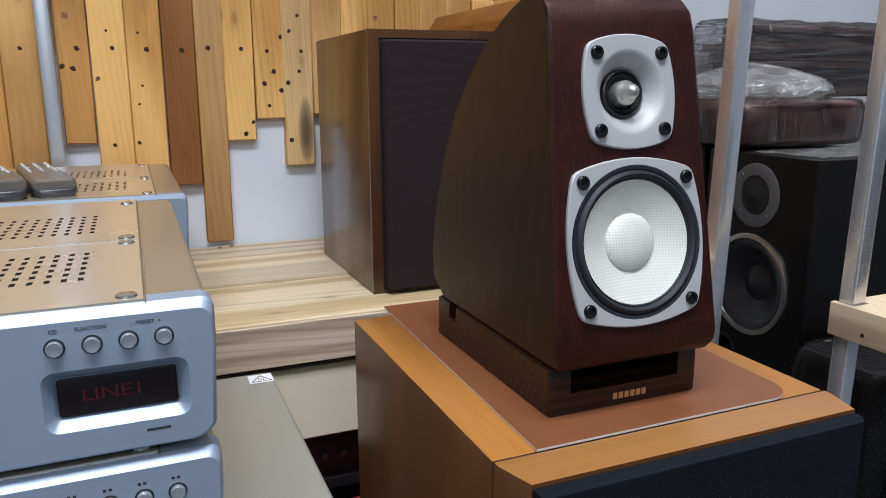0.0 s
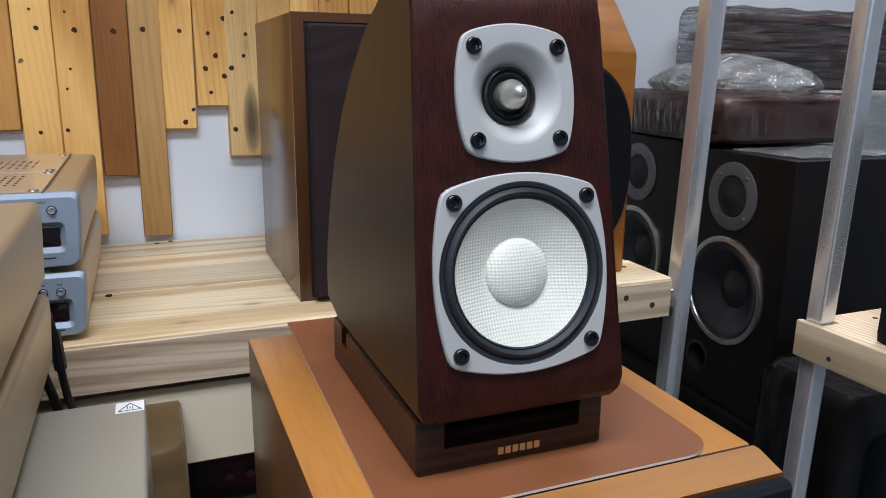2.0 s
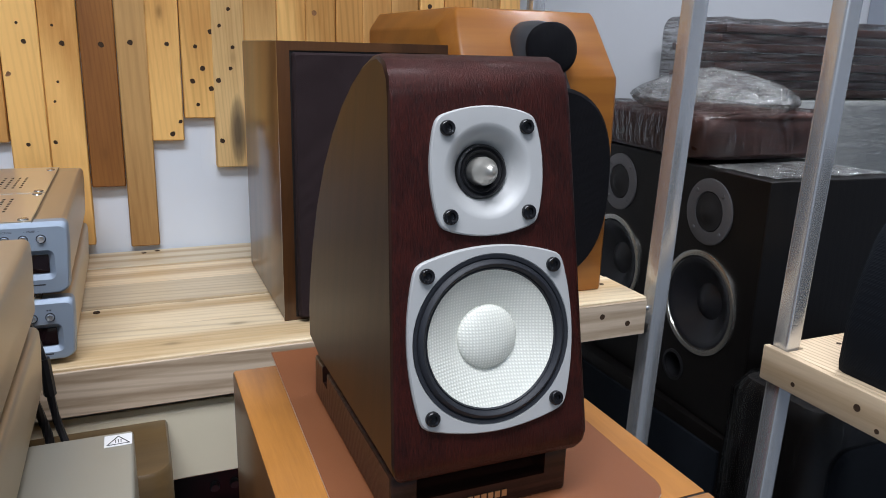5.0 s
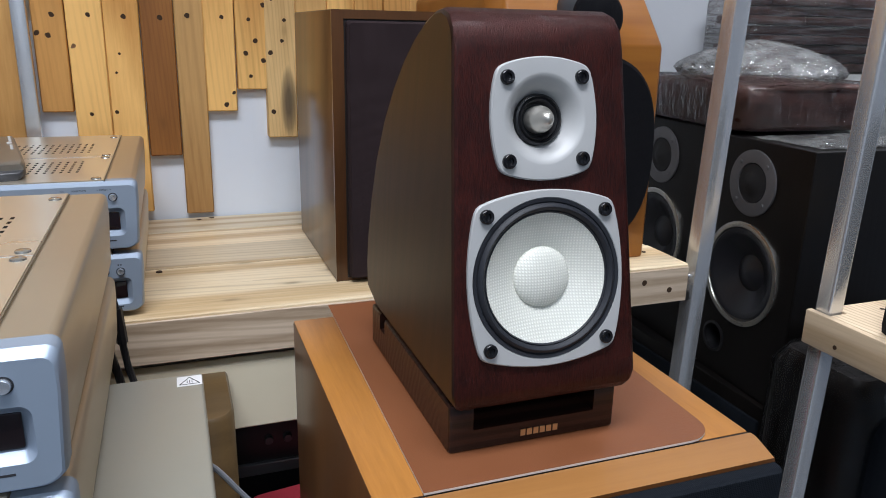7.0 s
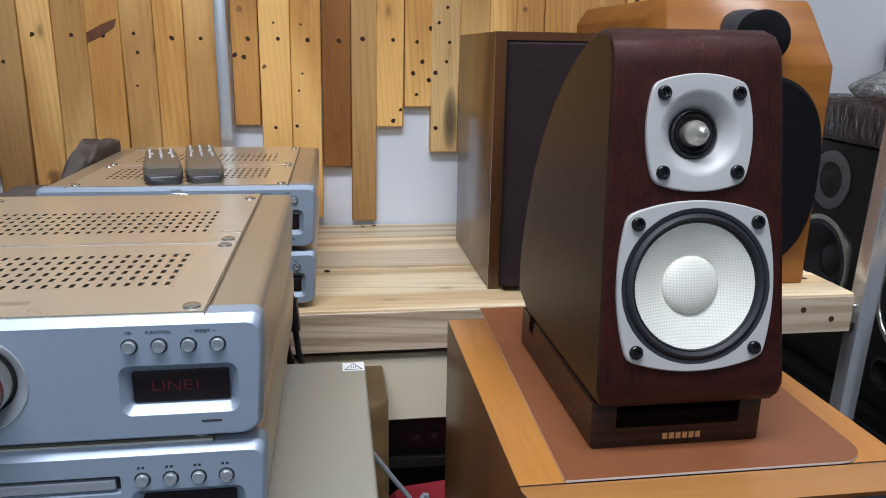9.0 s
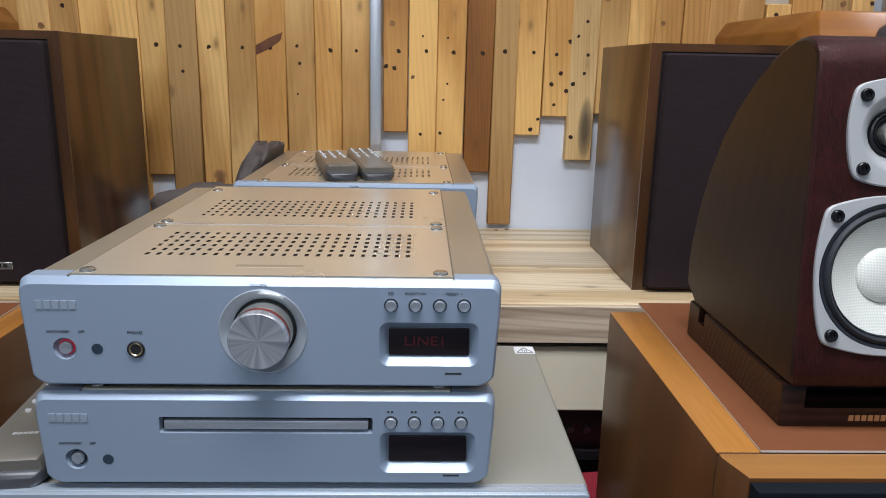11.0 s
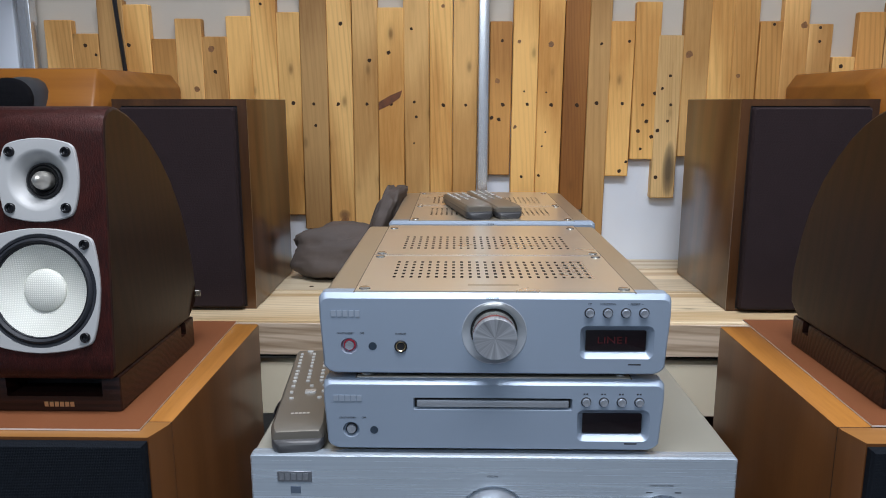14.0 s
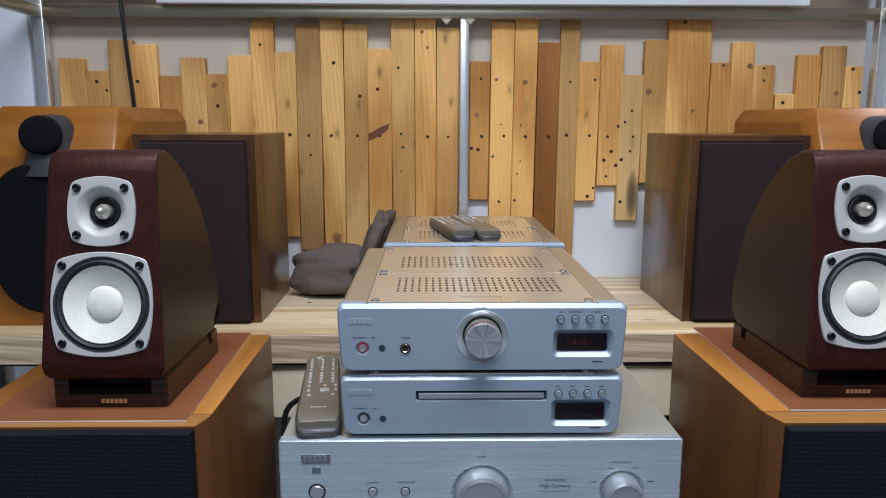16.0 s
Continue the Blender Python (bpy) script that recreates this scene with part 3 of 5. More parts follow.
def board(x0, x1, top, bottom, kind, lean):
    w, h = x1 - x0, top - bottom
    cx, cz = (x0 + x1) / 2, (top + bottom) / 2
    thick = rng.uniform(0.017, 0.0215)
    if kind == "c":
        # one upper corner is rounded off
        arc = [(-w / 2 + 0.022 - 0.022 * math.sin(radians(a)), h / 2 - 0.026 + 0.026 * math.cos(radians(a))) for a in (0, 18, 36, 54, 72, 90)]
        outline = [(-w / 2, -h / 2), (w / 2, -h / 2), (w / 2, h / 2)] + arc
        bm = loft([[(x, y, z) for x, z in outline] for y in (0, -thick)])
    else:
        bm = box(-w / 2 + 0.0003, w / 2 - 0.0003, -thick, 0, -h / 2, h / 2, 0.0016, 1)
    marks = [(rng.uniform(-0.006, 0.006), 1.246 + rng.uniform(-0.003, 0.003), rng.uniform(3.0, 4.2), 1)]
    for rows, slot in ((HOLES, 1), (HOLES_RIGHT, 1), (KNOTS, 2)):
        marks += [(x - cx, z, r, slot) for x, z, r in rows if x0 + 0.001 < x < x1 - 0.001 and bottom < z < top]
    pieces = [bm]
    for sx, sz, r, slot in marks:
        r *= 0.001 if slot == 1 else 0.00072
        if bottom + 0.005 < sz < top - 0.005:
            c = lathe([(r, -0.001), (r * 0.95, 0.0004), (r * 0.5, 0.0001)], front(sx, -thick, sz - cz), 16, False, True)
            for v in c.verts:
                v.co.x += 0.35 * r * noise.noise(Vector((sx * 90, sz * 90, v.co.z * 260)))
                v.co.z += 0.35 * r * noise.noise(Vector((v.co.x * 260, sz * 70, sx * 50)))
            for f in c.faces:
                f.material_index = slot
            pieces.append(c)
    if kind == "s":
        # a slanting split that shows the dark heartwood
        c = hull([(x - cx, y, z - cz) for y in (-thick + 0.001, -thick - 0.0006) for x, z in ((x0 + 0.001, 1.233), (x0 + 0.001, 1.249), (-0.166, 1.262), (x1 - 0.004, 1.272), (x1 - 0.008, 1.258), (-0.168, 1.243))])
        for f in c.faces:
            f.material_index = 3
        pieces.append(c)
    timber = {"p": PINE, "c": PINE, "s": PINE, "d": PINE_DARK, "g": PINE_GREY, "t": PINE_STAIN, "k": PINE_KNOT, "o": PINE_ORANGE, "b": PINE_BROWN}[kind]
    ob = part("plank", join(*pieces), [timber, NAIL, KNOT_WOOD, SCAR_WOOD], wall_back)
    ob.matrix_basis = pose(cx, WALL_Y - 0.001, cz, 0, lean, 0)
    return ob


for row in LEFT_BOARDS + MIDDLE_BOARDS + RIGHT_BOARDS:
    board(*row)

# ---- steel rack with the pine shelf ----
SHELF_Z = 0.928
rack = thing("steel_rack", pose(0, 0.7, 0), "galvanised steel rack frame against the planked wall", "rack")


def local(ob, bm):
    bmesh.ops.transform(bm, matrix=ob.matrix_world.inverted(), verts=bm.verts)
    return bm


bpy.context.view_layer.update()
part("post", local(rack, box(-0.0125, 0.0125, -0.0125, 0.0125, 0, 1.95, 0.002, 2, pose(0.8854, 0.487, 0, 0, 2.0, 0))), STEEL, rack)
for x0, y0, z1 in ((-0.925, 0.474, 1.95), (0.902, 0.868, 1.95), (-0.886, 0.868, 1.95)):
    part("post", local(rack, box(x0, x0 + 0.025, y0, y0 + 0.025, 0, z1, 0.002, 2)), STEEL, rack)
part("post", local(rack, box(0.009, 0.029, 0.872, 0.888, 0, 1.95, 0.002, 2)), STEEL, rack)
part("rail", local(rack, box(-0.86, 0.90, 0.866, 0.890, 1.490, 1.514, 0.002, 2)), STEEL_RAIL, rack)
part("rail", local(rack, box(-0.90, 0.912, 0.480, 0.505, 0.861, 0.8745, 0.002, 2)), IRON, rack)
for x in (-0.886, 0.902):
    part("rail", local(rack, box(x + 0.003, x + 0.022, 0.50, 0.868, 1.490, 1.514, 0.002, 2)), STEEL_RAIL, rack)
for x in (-0.02, 0.03):
    part("gusset", local(rack, hull([(x + s, 0.869, z) for s, z in ((-0.012, 1.490), (0.012, 1.490), (0.0, 1.478))] + [(x + s, 0.874, z) for s, z in ((-0.012, 1.490), (0.012, 1.490), (0.0, 1.478))])), STEEL_RAIL, rack)
part("bolt", local(rack, lathe([(0.006, 0), (0.006, 0.006), (0.0035, 0.006), (0.0035, 0.042)], pose(0.915, 0.487, 0.897, 0, -90, 0), 12, True, True)), CHROME, rack)

shelf = thing("shelf", pose(0, 0.68, SHELF_Z - 0.05), "thick pale pine plank shelf on the steel rack", "shelf")
bpy.context.view_layer.update()
y = 0.452
for i, d in enumerate((0.100, 0.082, 0.094, 0.090, 0.086)):
    ob = part("plank", box(-0.905, 0.874, y - 0.68 + 0.0009, y + d - 0.68 - 0.0009, 0.002, 0.05 - (0.0014 if i % 2 else 0), 0.0016, 1), SHELF_PINE, shelf)
    y += d
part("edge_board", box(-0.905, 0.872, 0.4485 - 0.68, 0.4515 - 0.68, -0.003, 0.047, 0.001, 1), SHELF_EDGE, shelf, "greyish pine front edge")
nb = []
for sx, sz in ((0.842, 0.016), (0.80, 0.03), (0.76, 0.012), (-0.35, 0.02), (-0.6, 0.03)):
    nb.append(lathe([(0.0042, -0.001), (0.004, 0.0004), (0.002, 0.0002)], front(sx, 0.4485 - 0.68, sz), 10, False, True))
for sx, sy in ((0.24, 0.885), (0.26, 0.893), (0.180, 0.619), (0.845, 0.52), (0.82, 0.60), (-0.29, 0.66)):
    nb.append(lathe([(0.004, -0.001), (0.0038, 0.0004), (0.002, 0.0002)], pose(sx, sy - 0.68, 0.05), 10, False, True))
for n in nb:
    part("nail_hole", n, NAIL, shelf)

# upper shelf with its light box
upper = thing("upper_shelf", pose(0, 0.75, 1.54), "brown wooden shelf boards high on the rack", "shelf")
for x0, x1 in ((-0.86, -0.62), (0.76, 0.90), (-0.615, 0.755)):
    part("board", box(x0, x1, 0.09, 0.13, 0.006, 0.03, 0.002, 1), PINE_GREY, upper)
lb = thing("light_panel", pose(0.06, 0.80, 1.5145), "long white glossy panel lying on the rack rail", "panel")
part("housing", box(-0.675, 0.675, 0.04, 0.078, 0.0, 0.030, 0.002, 2), WHITE_PANEL, lb)
cable = part("cable", tube([(-0.695, 0.86, 1.9), (-0.697, 0.862, 1.6), (-0.693, 0.866, 1.45), (-0.688, 0.88, 1.3), (-0.68, 0.88, 1.15), (-0.675, 0.88, 0.94)], 0.0042), BLACK)
tagged(cable, "black cable hanging down the planked wall", "cable")

# white panel and dark doorway left of the rack
wp = thing("white_door_panel", pose(-0.955, 0.90, 0), "white painted door panel beside the rack", "panel")
part("leaf", box(-0.045, 0.055, -0.02, 0.01, 0.0, 2.1, 0.003, 2), WHITE_PANEL, wp)
dk = thing("dark_curtain", pose(-1.3, 0.86, 0), "dark slate curtain beside the white door panel", "curtain")
part("fabric", loft([[(-0.30 + 0.58 * i / 40, 0.012 * math.sin(i * 1.3) - s, z) for i in range(41)] + [(-0.30 + 0.58 * i / 40, 0.012 * math.sin(i * 1.3) + 0.004 - s, z) for i in range(40, -1, -1)] for z, s in ((0, 0), (1.0, 0.004), (2.1, 0))]), plain("slate_cloth", (0.035, 0.04, 0.05), 0.85), dk)


# ---- small silver hi-fi units ----
def unit_outline(w, h, inset=0.0, z=0.0, drop=None):
    """Front outline of a unit, centred on x, from the bottom up: rounded lower corners, sides leaning in below."""
    hw, hb = w / 2 - inset, w / 2 - 0.006 - inset
    b, t = inset, h - (inset if drop is None else drop)
    right = []
    r = 0.009 - inset * 0.5
    for k in range(7):
        a = radians(-90 + 75 * k / 6)
        right.append((hb - r + r * math.cos(a) + 0.0006 * k, b + r + r * math.sin(a)))
    right += [(hw - 0.0012, h * 0.45), (hw, h * 0.70)]
    r2 = 0.006
    for k in range(5):
        a = radians(5 + 85 * k / 4)
        right.append((hw - r2 + r2 * math.cos(a), t - r2 + r2 * math.sin(a)))
    return [(x, v, z) for x, v in right] + [(-x, v, z) for x, v in right[::-1]]


def perforated(x0, x1, y0, y1, nx, ny, fx, fy, z, drop=0.0015):
    """A flat field with nx by ny slots that go down through it."""
    bm = bmesh.new()
    px, py = (x1 - x0) / nx, (y1 - y0) / ny
    xs, ys = [x0], [y0]
    for i in range(nx):
        xs += [x0 + px * (i + 0.5 - fx / 2), x0 + px * (i + 0.5 + fx / 2)]
    for i in range(ny):
        ys += [y0 + py * (i + 0.5 - fy / 2), y0 + py * (i + 0.5 + fy / 2)]
    xs.append(x1)
    ys.append(y1)
    V = [[bm.verts.new((a, b, z)) for b in ys] for a in xs]
    for i in range(len(xs) - 1):
        for j in range(len(ys) - 1):
            if i % 2 and j % 2:
                q = [V[i][j], V[i + 1][j], V[i + 1][j + 1], V[i][j + 1]]
                d = [bm.verts.new(v.co - Vector((0, 0, drop))) for v in q]
                for k in range(4):
                    bm.faces.new((q[k], q[(k + 1) % 4], d[(k + 1) % 4], d[k])).material_index = 1
            else:
                bm.faces.new((V[i][j], V[i + 1][j], V[i + 1][j + 1], V[i][j + 1]))
    return bm


def recess(w, h, r, lip, depth, M):
    return loft([rrect(w + lip * 0.1, h + lip * 0.1, r, 0.002), rrect(w, h, r, 0.0), rrect(w - lip * 2, h - lip * 2, max(r - lip, 0.001), -depth)], M=M)


def silver_button(M, r, parent, ring=None):
    b = part("button", lathe([(r, 0), (r, 0.0022), (r * 0.9, 0.003), (r * 0.3, 0.0026)], M, 20, False, True), BUTTON, parent, "small satin metal button")
    part("rim", lathe([(r * 1.25, 0.0), (r * 1.25, 0.0004), (r * 1.02, 0.0004)], M, 20), ring or RUBBER, b)
    return b


def hifi_unit(name, M, label, category, kind, depth=0.338, W=0.304, H=0.0725):
    """A small silver unit: 'amp' with knob and display, 'disc' with a loading tray."""
    t = thing(name, M, label, category, "small silver hi-fi units")
    # feet
    for sx in (-0.115, 0.115):
        for sy in (0.05, depth - 0.05):
            part("foot", lathe([(0.013, -0.0055), (0.014, -0.004), (0.014, 0.002)], pose(sx, sy, 0), 20, True, False), BLACK, t)
    # front panel with a bright chamfered rim
    F = front(0, 0, 0)
    face = part("front_panel", loft([unit_outline(W, H, 0.0, -0.018), unit_outline(W, H, 0.0, -0.0052), unit_outline(W, H, 0.0010, -0.0010, 0.0036), unit_outline(W, H, 0.0022, 0.0, 0.0043)], M=F), SILVER, t, "satin silver front panel")
    tools = [recess(0.064, 0.030, 0.006, 0.0055, 0.007, front(0.106, 0, 0.0300 if kind == "amp" else 0.0240))]
    if kind == "amp":
        tools.append(lathe([(0.0285, 0.001), (0.0278, 0.0), (0.0205, -0.006), (0.0204, -0.0062)], front(0, 0, 0.038), 64, True, True))
    else:
        tools.append(recess(0.140, 0.0115, 0.0015, 0.0012, 0.005, front(-0.0005, 0, 0.0435)))
    pz = 0.0255 if kind == "amp" else 0.0185
    tools.append(lathe([(0.0077, 0.001), (0.0074, 0.0), (0.0058, -0.004)], front(-0.126, 0, pz), 28, True, True))
    cut(face, *tools)
    # display window
    dz = 0.0300 if kind == "amp" else 0.0240
    d = part("display", loft([rrect(0.0525, 0.0185, 0.0012, -0.0068), rrect(0.0525, 0.0185, 0.0012, -0.0052), rrect(0.0515, 0.0175, 0.001, -0.0050)], M=front(0.106, 0, dz)), SCREEN, t, "dark red-tinted display window")
    if kind == "amp":
        lettering("LINE1", 0.0088, front(0.1035, 0.00488, dz + 0.0002), RED_GLOW, d, 0.00005, 0.025)
    # buttons
    bz = 0.0565 if kind == "amp" else 0.0462
    for i in range(4):
        silver_button(front(0.0815 + 0.0155 * i, 0, bz), 0.0036, t)
    silver_button(front(-0.126, 0.0036, pz), 0.0042, t, RED_RING if kind == "amp" else RUBBER)
    part("sensor_window", lathe([(0.0036, 0.0), (0.0036, 0.0003), (0.003, 0.0003)], front(-0.1055, 0, pz), 20, False, True), plain("sensor_grey", (0.03, 0.045, 0.065), 0.2), t)
    # maker's mark and print
    bars(5, 0.026, 0.0055, front(-0.128, 0, 0.055 if kind == "amp" else 0.0485), MARK, t)
    bars(1, 0.011, 0.0013, front(0.122, 0, 0.0100 if kind == "amp" else 0.0070), INK, t, "model_mark", 0.0, 0.00015)
    lettering("ON/STANDBY", 0.0024, front(-0.129, 0, pz + 0.0115), INK, t)
    lettering("OFF", 0.0024, front(-0.1145, 0, pz + 0.0115), INK, t)
    if kind == "amp":
        lettering("VOLUME", 0.0028, front(-0.002, 0, 0.0688), INK, t)
        lettering("PHONES", 0.0026, front(-0.081, 0, pz + 0.0112), INK, t)
        lettering("CD", 0.0026, front(0.0815, 0, 0.0642), INK, t)
        lettering("FUNCTION", 0.0026, front(0.0970, 0, 0.0642), INK, t)
        lettering("-  PRESET  +", 0.0026, front(0.1205, 0, 0.0642), INK, t)
        part("headphone_socket", lathe([(0.0056, 0.0), (0.0056, 0.001), (0.0048, 0.0014), (0.0044, 0.001)], front(-0.081, 0, pz), 24), BLACK, t)
        part("socket_ring", lathe([(0.0045, 0.0008), (0.0040, 0.0012), (0.0034, 0.0006)], front(-0.081, 0, pz), 24), GOLD, t, "gold headphone socket")
        part("knob_flange", lathe([(0.0283, 0.0002), (0.0277, 0.0006), (0.0272, 0.0003), (0.0206, -0.0054)], front(0, 0, 0.038), 64), FLANGE, t, "dished metal ring round the knob")
        # flat black discs stand in for shade in the knob gap and socket
        part("knob_well", lathe([(0.0204, -0.0055), (0.0004, -0.0055)], front(0, 0, 0.038), 48, False, True), DULL_BLACK, t)
        part("socket_hole", lathe([(0.0036, 0.0007), (0.0005, 0.0006)], front(-0.081, 0, pz), 20, False, True), DULL_BLACK, t)
        knob = part("volume_knob", lathe([(0.0188, -0.0055), (0.0188, 0.0075), (0.0186, 0.0078)], front(0, 0, 0.038), 64, True, False), NICKEL, t, "large spun-metal volume knob")
        part("band", lathe([(0.0186, 0.0076), (0.0184, 0.0078), (0.0184, 0.0118), (0.0186, 0.012)], front(0, 0, 0.038), 64), RED_BAND, knob, "red-brown band")
        part("cap", lathe([(0.0186, 0.0118), (0.0188, 0.0122), (0.0186, 0.0168), (0.0178, 0.0178), (0.0012, 0.0168), (0.0005, 0.0168)], front(0, 0, 0.038), 64, True, True), SPUN_FACE, knob)
    else:
        tr = part("disc_tray", box(-0.0675, 0.0665, 0.0004, 0.006, 0.0403, 0.0466, 0.0008, 2), BUTTON, t, "slim polished disc tray")
        # black plate added as the shadow round the tray
        part("slot_back", box(-0.0695, 0.0685, 0.0044, 0.0062, 0.0385, 0.0490), DULL_BLACK, t, smooth=0)
        for i, s in enumerate(("\u25a0", "\u25b6", "\u25c0", "\u25b6")):
            bars(2, 0.005, 0.0014, front(0.0815 + 0.0155 * i, 0, 0.0535), INK, t, "symbol", 0.4, 0.00015)
    # shell behind the panel
    part("shell", loft([unit_outline(W - 0.002, H - 0.001, 0.0005, 0.0), unit_outline(W - 0.002, H - 0.001, 0.0005, -depth)], M=front(0, 0.018, 0)), SHOULDER, t, "champagne metal side shell")
    # top cover in two plates with vents and screws
    zt = H + 0.0012
    seam = 0.158
    for y0, y1, rows, vy0, vy1 in ((0.006, seam - 0.0012, 12, 0.052, 0.130), (seam + 0.0012, depth + 0.012, 12, 0.190, 0.272)):
        pl = part("cover_plate", box(-0.1205, 0.1205, y0, vy0, zt - 0.003, zt), CHAMPAGNE, t, smooth=0)
        part("cover_strip", join(box(-0.1205, 0.1205, vy1, y1, zt - 0.003, zt), box(-0.1205, -0.095, vy0, vy1, zt - 0.003, zt), box(0.095, 0.1205, vy0, vy1, zt - 0.003, zt)), CHAMPAGNE, pl, smooth=0)
        # slot walls and the sheet below are coloured dark as shade
        part("vent_grille", perforated(-0.095, 0.095, vy0, vy1, 24, 6, 0.36, 0.52, zt), [CHAMPAGNE, VENT_SHADE], pl, "slotted ventilation field", smooth=0)
        part("vent_backing", box(-0.096, 0.096, vy0 + 0.001, vy1 - 0.001, zt - 0.0024, zt - 0.0012), VENT_SHADE, pl, smooth=0)
    for sy in (0.014, seam - 0.009, seam + 0.009, depth - 0.012):
        for sx in (-0.113, 0.113):
            part("screw", lathe([(0.0052, 0.0), (0.0049, 0.0010), (0.0040, 0.0015), (0.001, 0.0016)], pose(sx, sy, zt), 18, False, True), NICKEL, t)
    for sx in (-0.1213, 0.1213):
        part("side_seam", box(sx - 0.0004, sx + 0.0004, 0.004, depth + 0.012, zt - 0.0012, zt - 0.0004), SEAM, t, smooth=0)
    # added bright metal strip stands in for the lit plate edge
    part("cross_seam", box(-0.1203, 0.1203, seam - 0.0012, seam + 0.0012, zt - 0.0025, zt + 0.0003), BUTTON, t, smooth=0)
    bars(1, 0.045, 0.006, pose(0.0, 0.028, zt), SHOULDER, t, "cover_mark", 0.0, 0.0002)
    return t


def spun_face():
    """Turned metal; the fan-shaped gloss about its centre is painted into the colour."""
    m, nt, b = material("turned_metal_glints")
    tc = nt.nodes.new("ShaderNodeTexCoord")
    sx = nt.nodes.new("ShaderNodeSeparateXYZ")
    sub = nt.nodes.new("ShaderNodeVectorMath")
    sub.operation = "SUBTRACT"
    sub.inputs[1].default_value = (0, 0, 0.038)
    nt.links.new(tc.outputs["Object"], sub.inputs[0])
    nt.links.new(sub.outputs[0], sx.inputs[0])
    at = nt.nodes.new("ShaderNodeMath")
    at.operation = "ARCTAN2"
    nt.links.new(sx.outputs["Z"], at.inputs[0])
    nt.links.new(sx.outputs["X"], at.inputs[1])
    n = nt.nodes.new("ShaderNodeTexNoise")
    n.noise_dimensions = "1D"
    n.inputs["Scale"].default_value, n.inputs["Detail"].default_value = 2.6, 3.0
    nt.links.new(at.outputs[0], n.inputs["W"])
    nt.links.new(ramp(nt, n.outputs["Fac"], [(0.3, (0.42, 0.43, 0.45)), (0.68, (0.86, 0.87, 0.89))]), b.inputs["Base Color"])
    b.inputs["Metallic"].default_value, b.inputs["Roughness"].default_value = 0.75, 0.28
    b.inputs["Anisotropic"].default_value = 0.7
    return m


SPUN_FACE = spun_face()
AMP_L = "satin silver small amplifier with champagne slotted top"
hifi_unit("small_amplifier", pose(0, 0, 1.0165), AMP_L + " and lit volume controls", "amplifier", "amp")
hifi_unit("disc_player", pose(0, 0, 0.9455, 0, 0, 0), "satin silver compact disc player under the small amplifier", "disc player", "disc", W=0.301, H=0.0655)
hifi_unit("small_amplifier", pose(0.019, 0.462, 1.005), AMP_L + " on the pine shelf", "amplifier", "amp", depth=0.338)
hifi_unit("disc_player", pose(0.019, 0.462, 0.9345), "satin silver compact disc player on the pine shelf", "disc player", "disc", depth=0.338, W=0.301, H=0.0645)

# ---- large amplifier under the stack ----
BIG_Z, BIG_T = 0.772, 0.9395
big = thing("large_amplifier", pose(0, 0, BIG_Z), "large brushed aluminium amplifier with warm grey cover", "amplifier")
h = BIG_T - BIG_Z
bf = part("front_panel", loft([rrect(0.434, h + 0.004, 0.003, -0.012, 4, 0, h / 2), rrect(0.434, h + 0.004, 0.003, -0.0015, 4, 0, h / 2), rrect(0.431, h + 0.001, 0.003, 0.0, 4, 0, h / 2)], M=front(0, -0.004, 0)), BRUSHED, big, "brushed aluminium front panel")
cut(bf, lathe([(0.0345, 0.001), (0.0335, 0.0), (0.030, -0.004)], front(0.001, -0.004, 0.107), 64, True, True), lathe([(0.0262, 0.001), (0.0255, 0.0), (0.022, -0.004)], front(0.153, -0.004, 0.108), 64, True, True))
part("cover", box(-0.2165, 0.2185, 0.0082, 0.2755, 0.0, h, 0.003, 3), GREYCOVER, big, "warm grey painted steel cover")
for sx in (-0.17, 0.17):
    for sy in (0.04, 0.22):
        part("foot", lathe([(0.02, -0.012), (0.022, -0.008), (0.022, 0.001)], pose(sx, sy, 0), 24, True, False), BLACK, big)
for x, z, r, n in ((0.001, 0.107, 0.0285, "volume_knob"), (0.153, 0.108, 0.0205, "selector_knob")):
    k = part(n, lathe([(r + 0.002, -0.004), (r, 0.001), (r, 0.010), (r * 0.94, 0.017), (r * 0.80, 0.0185)], front(x, -0.004, z), 64, True, False), KNOB_STEEL, big, "large satin steel control knob")
    part("cap", lathe([(r * 0.80, 0.0185), (r * 0.78, 0.0178), (r * 0.02, 0.0178)], front(x, -0.004, z), 64, False, True), KNOB_STEEL, k)
for x in (-0.117, -0.082):
    silver_button(front(x, -0.004, 0.111), 0.0042, big)
silver_button(front(-0.177, -0.004, 0.111), 0.0075, big)
part("sensor_window", box(-0.1815, -0.1725, -0.0045, -0.003, 0.132, 0.139, 0.0003, 1), plain("sensor_blue_grey", (0.10, 0.13, 0.18), 0.25), big)
plate = part("badge_plate", box(-0.193, -0.162, -0.0048, -0.003, 0.1435, 0.1535, 0.0003, 1), plain("badge_grey", (0.20, 0.21, 0.23), 0.35, 0.6), big)
bars(5, 0.027, 0.0068, front(-0.1775, -0.0048, 0.1485), CHROME, plate, "mark", 0.25, 0.0003)
for s, x, z, size in (("VOLUME", 0.0, 0.150, 0.0026), ("INPUT SELECTOR", 0.151, 0.1425, 0.0027), ("LOUDNESS", -0.117, 0.121, 0.0026), ("SOURCE DIRECT", -0.081, 0.121, 0.0026), ("ADVANCED", 0.080, 0.1225, 0.0042), ("High Current", 0.080, 0.1160, 0.0062), ("SINGLE PUSH-PULL CIRCUIT", 0.080, 0.1095, 0.0025)):
    lettering(s, size, front(x, -0.004, z), INK, big)
